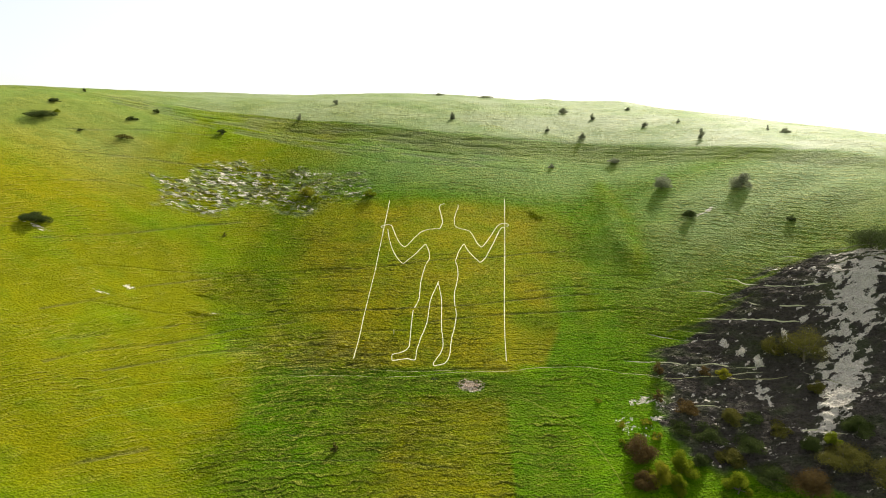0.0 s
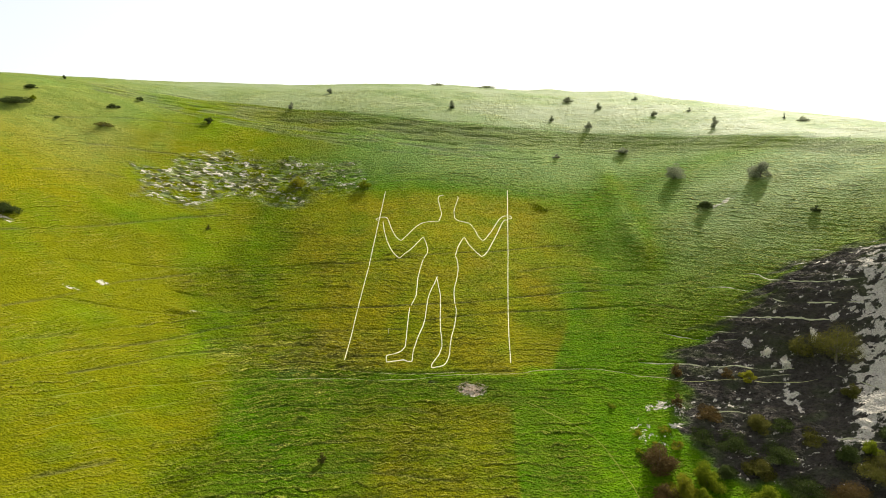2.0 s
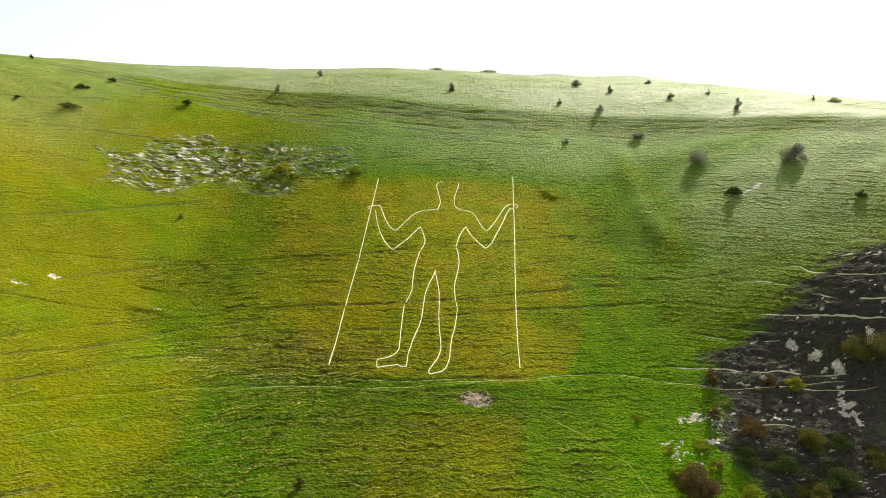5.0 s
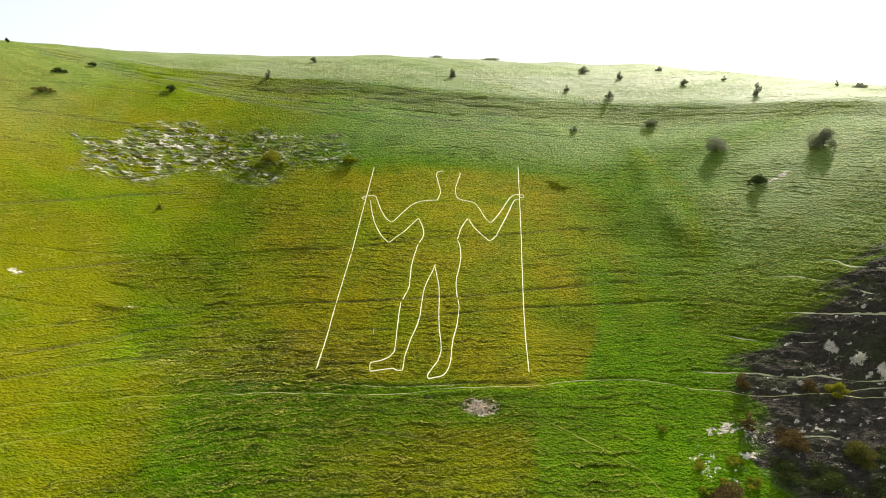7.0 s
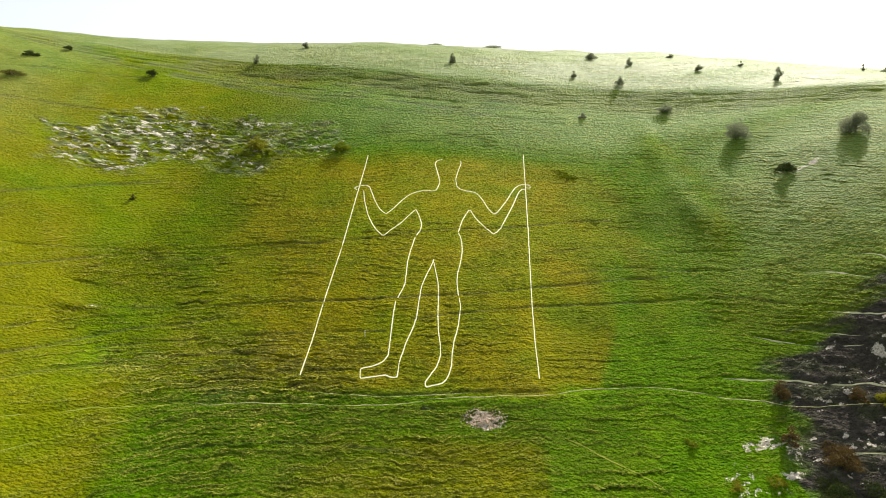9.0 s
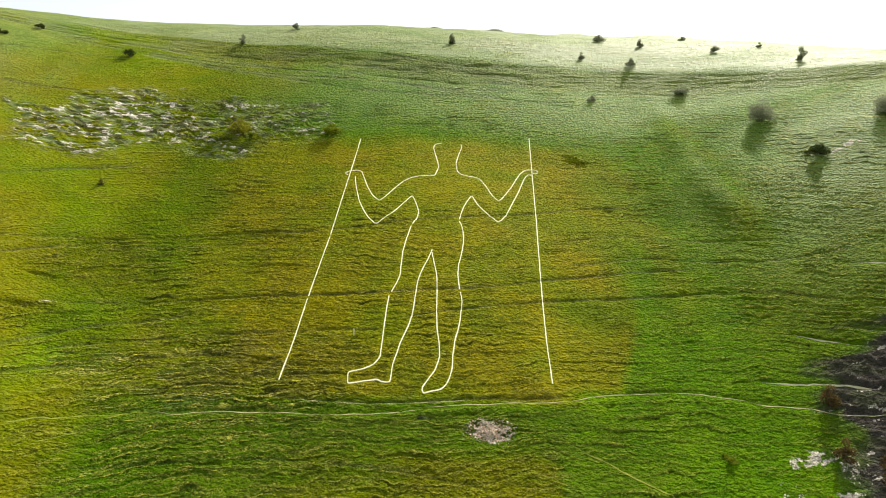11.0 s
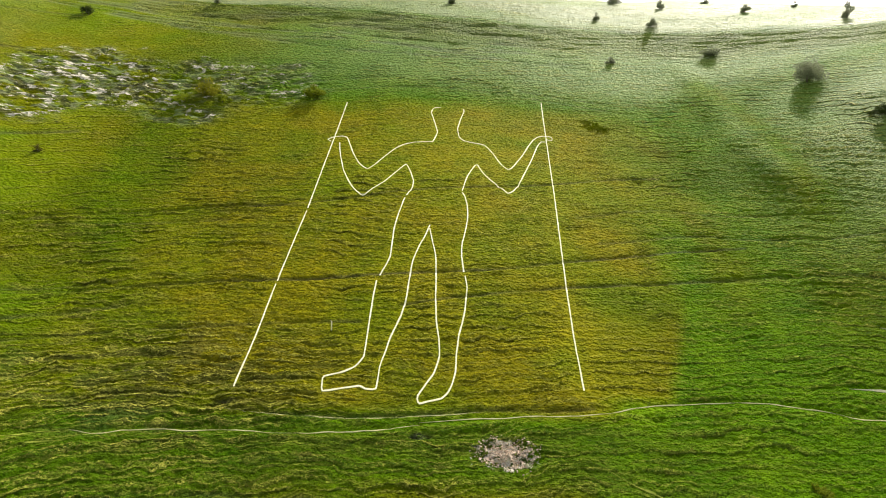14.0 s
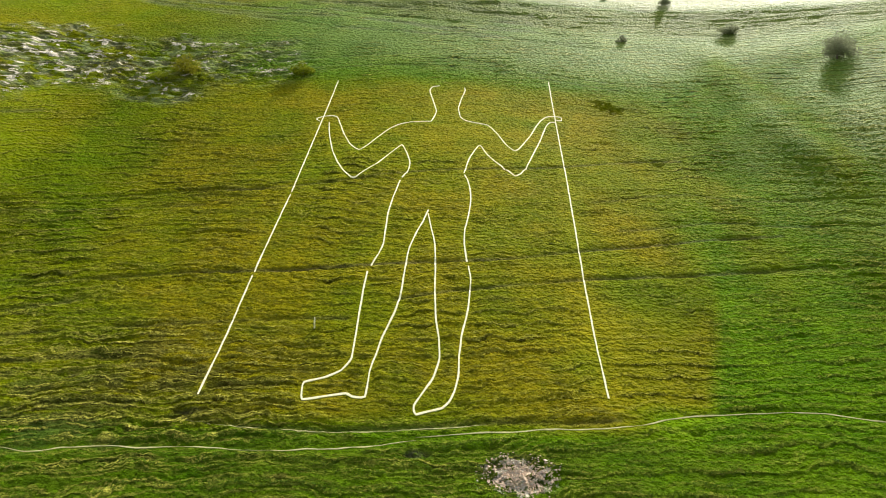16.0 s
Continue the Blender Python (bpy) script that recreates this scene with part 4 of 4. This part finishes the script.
def shrub(kind, label, category, x, y, wide, tall, leaf, density=1.0, stem=0.3, seed=0, group="", leafsize=None):
    """A bush or small tree: a thin branching trunk and a crown of many leaf clumps in uneven lobes."""
    random.seed(seed)
    rng = np.random.default_rng(seed)
    z = float(ground_at(x, y)[0])
    thing = new(kind)
    thing.location = (x, y, z - 0.1)
    tagged(thing, label, category, group)
    verts, faces = [], []
    lobes = []
    n = max(7, min(18, int(5 + 1.6 * wide)))
    for k in range(n):
        w, far = 2 * math.pi * (k + random.uniform(-0.5, 0.5)) / n, random.uniform(0.1, 0.85) * wide / 2
        up = tall * (stem + (0.92 - stem) * random.uniform(0.15, 0.85) * (1 - 0.5 * far / (wide / 2)))
        r = random.uniform(0.12, 0.27) * wide
        lobes.append((far * math.cos(w), far * math.sin(w), up, r, min(r, tall * random.uniform(0.14, 0.3))))
    lobes.append((random.uniform(-0.1, 0.1) * wide, 0, tall * 0.78, wide * 0.2, tall * 0.22))
    thick = 0.035 * tall + 0.02
    fork = (random.uniform(-0.05, 0.05) * wide, random.uniform(-0.05, 0.05) * wide, tall * max(0.2, stem))
    limb(verts, faces, (0, 0, -0.3), fork, thick, thick * 0.7)
    for lx, ly, lz, r, rz in lobes:
        limb(verts, faces, fork, (lx, ly, lz), thick * 0.5, thick * 0.12, 4)
    part("trunk", mesh_of("trunk", verts, faces), BARK, thing)
    size = leafsize or max(0.075, min(0.115, 0.018 * wide + 0.04))
    count = int(min(13000, max(800, density * 14.0 * wide * tall / size ** 1.6)))
    share = np.array([r * r for *_, r, _ in lobes])
    which = rng.choice(len(lobes), count, p=share / share.sum())
    L = np.array(lobes)[which]
    d = rng.normal(size=(count, 3))
    d /= np.linalg.norm(d, axis=1)[:, None]
    rad = rng.uniform(0.3, 1.0, count) ** 0.6 * np.where(rng.uniform(0, 1, count) < 0.1, 1.3, 1.0)
    p = L[:, :3] + d * np.column_stack([L[:, 3], L[:, 3], L[:, 4]]) * rad[:, None]
    p[:, 2] = np.maximum(p[:, 2], 0.06)
    # keep each crown above the rising ground
    g = ground_at(p[:, 0] + x, p[:, 1] + y) - z + 0.12
    p[:, 2] = np.maximum(p[:, 2], g + 0.1 * rng.uniform(0, 1, count))
    a = rng.normal(size=(count, 3))
    a /= np.linalg.norm(a, axis=1)[:, None]
    b = np.cross(a, rng.normal(size=(count, 3)))
    b /= np.linalg.norm(b, axis=1)[:, None]
    s = size * rng.uniform(0.55, 1.3, count)[:, None]
    quad = np.stack([p - a * s, p + b * s * 0.55, p + a * s, p - b * s * 0.5], 1).reshape(-1, 3)
    part("crown", mesh_of("crown", quad, np.arange(4 * count).reshape(-1, 4).tolist()), LEAF[leaf], thing)
    return thing


# (kind, label, category, x, y, width, height, leaf, density, bare stem, group)
DOWN = "thorn bushes scattered on the down"
BUSHES_WEST = [
    (-132.8, 209, 12, 3.2, "dark", 1), (-135.9, 222.2, 5.9, 1.9, "dark", 1), (-130.8, 215, 3.2, 1.8, "green", 1), (-137.3, 243.8, 2, 2, "dark", 1),
    (-110.6, 225.5, 5.5, 2.1, "dark", 0.8), (-106.8, 236.6, 3.3, 2.1, "dark", 1), (-108, 212.9, 7.4, 2.2, "olive", 0.7), (-120.2, 209.1, 3.1, 1.3, "dark", 0.8),
    (-81, 231.5, 4.5, 3.1, "dark", 0.8), (-108.2, 164.1, 9.5, 4.5, "dark", 1), (-44.5, 264.4, 2.6, 2.4, "dark", 1), (-55.9, 246.7, 2.8, 3.2, "grey", 0.6),
    (-44.3, 203.8, 5.2, 3.8, "yellow", 0.6), (-48.2, 201.6, 5.5, 1.8, "green", 0.6), (-41, 202.2, 3.4, 1.8, "green", 0.8), (-23.7, 203.7, 3.8, 2.8, "green", 1),
    (-2, 300, 7, 1.2, "dark", 1), (-21.8, 118.3, 1.8, 2.2, "olive", 0.8), (-64.6, 182.4, 1.3, 1.5, "olive", 0.7),
]
BUSHES_TOP = [
    (3.8, 249.4, 3.2, 3.2, "dark", 0.9), (50.1, 265.3, 4.6, 2.6, "dark", 0.9), (60.3, 256, 2.6, 2.9, "grey", 0.8), (52.7, 238.8, 3.1, 2.7, "grey", 0.8),
    (40.5, 245.7, 2.7, 2.3, "grey", 0.7), (78.9, 271.8, 3.1, 1.6, "dark", 1), (77.7, 243.9, 3.3, 2.3, "grey", 0.8), (91.4, 245.9, 1.9, 1.9, "grey", 0.7),
    (92.3, 225.8, 3.1, 4.2, "grey", 0.6),
]
BUSHES_EAST = [
    (117.8, 229.3, 1.5, 2.3, "grey", 0.8), (121.8, 225.1, 5.1, 1.8, "grey", 0.8), (61, 223.3, 5, 2.4, "grey", 0.8), (94.6, 168.2, 2.5, 1.8, "dark", 0.8),
    (106.5, 152.5, 12, 6.5, "dark", 1), (71, 202.4, 6.4, 5.4, "grey", 0.6), (89.9, 187.8, 6.2, 4.8, "grey", 0.9), (72.7, 182.4, 4.4, 2.4, "dark", 0.9),
    (38.7, 223.9, 2.6, 1.6, "grey", 0.8), (20, 297, 8, 1.2, "dark", 1),
]
SCRUB_EDGE = [
    (40.5, 119.5, 7, 5, "brown", 1.3, "bush"), (42.5, 113.6, 5.6, 5.4, "yellow", 1.0, "bush"), (47.5, 116.2, 5.4, 5, "green", 1.0, "bush"), (39.2, 113.4, 4.2, 3.6, "brown", 1.1, "bush"),
    (45.6, 112.2, 3.6, 4.2, "green", 1.1, "bush"), (60.9, 125.2, 5.6, 3.2, "olive", 0.8, "bush"), (58.1, 117.6, 6, 3.4, "olive", 1, "bush"), (56.8, 112, 5.6, 4.6, "green", 1.1, "bush"),
    (77.8, 113.8, 9, 5, "olive", 0.9, "tree"), (70.3, 110.4, 10, 5, "brown", 1.1, "tree"), (78, 117.7, 3.6, 2.9, "green", 0.9, "bush"),
]
SCRUB_INSIDE = [
    (80.3, 127.6, 3.2, 3.4, "olive", 0.8, "bush"), (81, 134.6, 10, 8.6, "olive", 0.26, "tree"), (74.5, 137, 4.8, 4.4, "olive", 0.5, "bush"), (49.7, 138, 3, 3, "brown", 0.45, "bush"),
    (47.5, 131.2, 2.6, 3.2, "brown", 0.4, "bush"), (59.4, 135.8, 2.6, 2.5, "brown", 0.45, "bush"), (63.1, 134.4, 3.2, 2.2, "yellow", 0.9, "bush"), (53.2, 128.6, 5.6, 2.6, "brown", 0.7, "bush"),
    (69.3, 121.6, 4.8, 2.2, "olive", 0.7, "bush"), (50.2, 124.6, 5, 2.2, "dark", 0.8, "bush"), (55.4, 122.4, 6, 2.6, "dark", 0.8, "bush"), (62.6, 119.4, 6.5, 2.8, "dark", 0.8, "bush"),
    (65.4, 124.8, 5, 2, "dark", 0.7, "bush"), (64, 113.6, 7, 3, "dark", 0.9, "bush"), (51.8, 117.6, 4.6, 2.4, "dark", 0.9, "bush"), (73.6, 117.4, 5.5, 3, "dark", 0.8, "bush"), (83.4, 118.6, 6, 3.6, "dark", 0.8, "bush"), (34.4, 131.8, 2.0, 0.7, "green", 0.6, "bush"), (38.2, 126.2, 2.2, 0.8, "yellow", 0.6, "bush"), (40.8, 123.9, 1.8, 0.7, "yellow", 0.6, "bush"), (37.4, 122.6, 1.6, 0.7, "green", 0.6, "bush"), (43.6, 126.6, 2.4, 1, "yellow", 0.6, "bush"), (45.2, 123.4, 2.6, 1.2, "yellow", 0.7, "bush"), (84.5, 108.5, 9, 8, "olive", 1, "tree"),
]
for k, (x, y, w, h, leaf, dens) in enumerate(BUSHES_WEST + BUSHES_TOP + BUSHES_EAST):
    # dark bushes high on the down take the haze-painted grey
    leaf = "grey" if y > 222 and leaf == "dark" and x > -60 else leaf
    shrub("thorn_bush", {"dark": "dark green wind-shaped thorn bush on the grassy down", "grey": "thinly leaved thorn bush on pale down, greyed with painted haze", "green": "fresh green rounded bush on the turf", "yellow": "yellow-green spreading bush beside chalk scree", "olive": "olive brown thorn bush on the slope"}[leaf], "bush", x, y, w * (0.75 if x < -75 else 0.9 if y > 222 else 1.0), h * (0.75 if x < -75 else 0.95), leaf, dens * 0.8, 0.04, 100 + k, DOWN)
for k, (x, y, w, h, leaf, dens, kind) in enumerate(SCRUB_EDGE + SCRUB_INSIDE):
    shrub("thorn_tree" if kind == "tree" else "scrub_bush", {"brown": "russet brown autumn bush at the quarry edge", "yellow": "yellow-green leafy bush at the quarry foot", "green": "bright green bush in the old quarry", "dark": "low dark bramble scrub on the quarry floor", "olive": "olive brown half-bare " + kind + " in the quarry"}[leaf], kind, x, y, w, h, leaf, dens, 0.14 if kind == "tree" else 0.0, 300 + k, "scrub in the old quarry")


# ---- small things ----
def build_stones(count, seed=9):
    """Loose chalk lumps on the bare patches, the scree and the quarry."""
    rng = np.random.default_rng(seed)
    places = [(rng.uniform(-102, -30, count * 12), rng.uniform(180, 220, count * 12)), (rng.uniform(60, 110, count * 5), rng.uniform(118, 156, count * 5)), (rng.uniform(32, 52, 900), rng.uniform(121, 134, 900)), (rng.uniform(73, 81, 300), rng.uniform(181, 184, 300))]
    x, y = np.concatenate([p[0] for p in places]), np.concatenate([p[1] for p in places])
    i, j = np.searchsorted(XS, x), np.searchsorted(YS, y)
    bare = CHALK[j, i] > 0.6
    return lay_stones(rng, x[bare][:count * 3], y[bare][:count * 3], CHALK_STONE, "chalk_stones", "loose pale chalk lumps on bare ground", 0.1)


def lay_stones(rng, x, y, mat_, name, label, big=0.14):
    r = rng.uniform(0.35 * big, big, len(x)) * (1 + 0.9 * (rng.uniform(0, 1, len(x)) > 0.93))
    z = ground_at(x, y)
    corner = np.array([(1, 0, 0), (0, 1, 0), (-1, 0, 0), (0, -1, 0), (0, 0, 0.8), (0, 0, -0.8)], float)
    tris = np.array([(0, 1, 4), (1, 2, 4), (2, 3, 4), (3, 0, 4), (1, 0, 5), (2, 1, 5), (3, 2, 5), (0, 3, 5)])
    v = corner[None] * r[:, None, None] * rng.uniform(0.6, 1.3, (len(x), 6, 3)) + rng.normal(0, 0.25, (len(x), 6, 3)) * r[:, None, None] + np.column_stack([x, y, z + 0.3 * r])[:, None]
    f = tris[None] + 6 * np.arange(len(x))[:, None, None]
    return tagged(part(name, mesh_of(name, v.reshape(-1, 3), f.reshape(-1, 3).tolist()), mat_, None), label, "stones", kind="stuff")


build_stones(1200)
rubble = np.random.default_rng(12)
RX, RY = rubble.normal(6.3, 1.6, 900), rubble.normal(134.8, 0.75, 900)
INSIDE = np.hypot((RX - 6.3) / 3.5, (RY - 134.8) / 1.7) + 1.1 * grain(RX / 1.3, RY / 0.9, 76) < 0.95
lay_stones(rubble, RX[INSIDE], RY[INSIDE], RUBBLE, "rubble", "patch of pinkish brown rubble below the footpath", 0.11)


def build_post(x, y):
    verts, faces = [], []
    random.seed(4)
    limb(verts, faces, (x, y, float(ground_at(x, y)[0]) - 0.3), (x + 0.06, y, float(ground_at(x, y)[0]) + 0.95), 0.085, 0.075)
    faces.append(tuple(range(len(verts) - 6, len(verts))))
    return tagged(part("marker_post", mesh_of("marker_post", verts, faces), WHITE_BLOCK, None), "short pale wooden marker post on the turf", "post")


build_post(-12.1, 148.0)


def build_dead_shrub(x, y, tall, seed):
    """A bleached, leafless shrub of forking stems."""
    random.seed(seed)
    verts, faces = [], []
    z = float(ground_at(x, y)[0])
    for k in range(6):
        a = Vector((x + random.uniform(-0.3, 0.3), y, z - 0.2))
        b = a + Vector((random.uniform(-0.5, 0.5), random.uniform(-0.4, 0.4), random.uniform(0.35, 0.7) * tall))
        limb(verts, faces, a, b, 0.06, 0.045, 5)
        for q in range(6):
            c = b + Vector((random.uniform(-0.5, 0.5), random.uniform(-0.5, 0.5), random.uniform(-0.05, 0.35) * tall))
            limb(verts, faces, b, c, 0.045, 0.025, 4)
            for w in range(3):
                limb(verts, faces, c, c + Vector((random.uniform(-0.35, 0.35), random.uniform(-0.35, 0.35), random.uniform(-0.05, 0.35))), 0.028, 0.018, 3)
    return tagged(part("dead_shrub", mesh_of("dead_shrub", verts, faces), DEAD_WOOD, None), "bleached leafless shrub among quarry scrub", "shrub")


build_dead_shrub(78.3, 138.1, 3.6, 3)
build_dead_shrub(68.8, 138.0, 2.3, 5)
build_dead_shrub(71.1, 135.6, 2.7, 6)

# ---- grass tufts over the nearer slope ----
def build_tufts(count, seed=5):
    rng = np.random.default_rng(seed)
    x, y = rng.normal(0, 40, count * 2), rng.uniform(108, 214, count * 2)
    near = rng.uniform(0, 1, count * 2) < np.clip(1.25 - (y - 108) / 130, 0.3, 1)
    keep = (np.abs(x) < 94) & near
    x, y = x[keep][:count], y[keep][:count]
    i, j = np.searchsorted(XS, x), np.searchsorted(YS, y)
    lip = np.maximum(LIPS[1][j, i], LIPS[2][j, i])
    ok = (QUARRY[j, i] < 0.4) & (EVEN[j, i] < 0.45) & (rng.uniform(0, 1, len(x)) > SCREE[j, i] * 0.7) & (rng.uniform(0, 1, len(x)) < 0.02 + 0.98 * lip)
    x, y, i, j, lip = x[ok], y[ok], i[ok], j[ok], lip[ok]
    n = len(x)
    base = np.column_stack([x, y, ground_at(x, y) - 0.03])
    tall = (rng.uniform(0.03, 0.07, n) + 0.05 * lip) * (0.7 + 0.9 * (grain(x / 2.5, y / 1.5, 71) + 0.5))
    verts = np.empty((n, 3, 3, 3), np.float32)
    for b in range(3):
        w = rng.uniform(0, 2 * np.pi, n)
        across = np.column_stack([np.cos(w), np.sin(w), np.zeros(n)]) * rng.uniform(0.05, 0.1, n)[:, None]
        lean = np.column_stack([rng.normal(0, 0.5, n), rng.normal(-0.25, 0.5, n), np.ones(n)]) * tall[:, None]
        verts[:, b, 0], verts[:, b, 1], verts[:, b, 2] = base - across, base + across, base + lean
    me = bpy.data.meshes.new("grass_tufts")
    me.vertices.add(9 * n)
    me.vertices.foreach_set("co", verts.ravel())
    me.loops.add(9 * n)
    me.loops.foreach_set("vertex_index", np.arange(9 * n, dtype=np.int32))
    me.polygons.add(3 * n)
    me.polygons.foreach_set("loop_start", np.arange(0, 9 * n, 3, dtype=np.int32))
    zero = np.zeros(n)
    for key, values in zip(("yellow", "brown", "pale", "chalk", "soil_shade", "rank"), cover(x, y, BARE[j, i], zero, zero, BANK[j, i])):
        # tufts on the lips paled to paint in their backlit highlight
        values = values * 0 if key in ("chalk", "soil_shade", "rank") else np.maximum(values, 0.25 * lip) if key == "pale" else values
        me.attributes.new(key, "FLOAT", "POINT").data.foreach_set("value", np.repeat(values, 9).astype(np.float32))
    me.update(calc_edges=True)
    me.materials.append(BLADES)
    return tagged(new("grass_tufts", me), "short tussocky green and straw grass on the slope", "grass", kind="stuff")


build_tufts(300000)
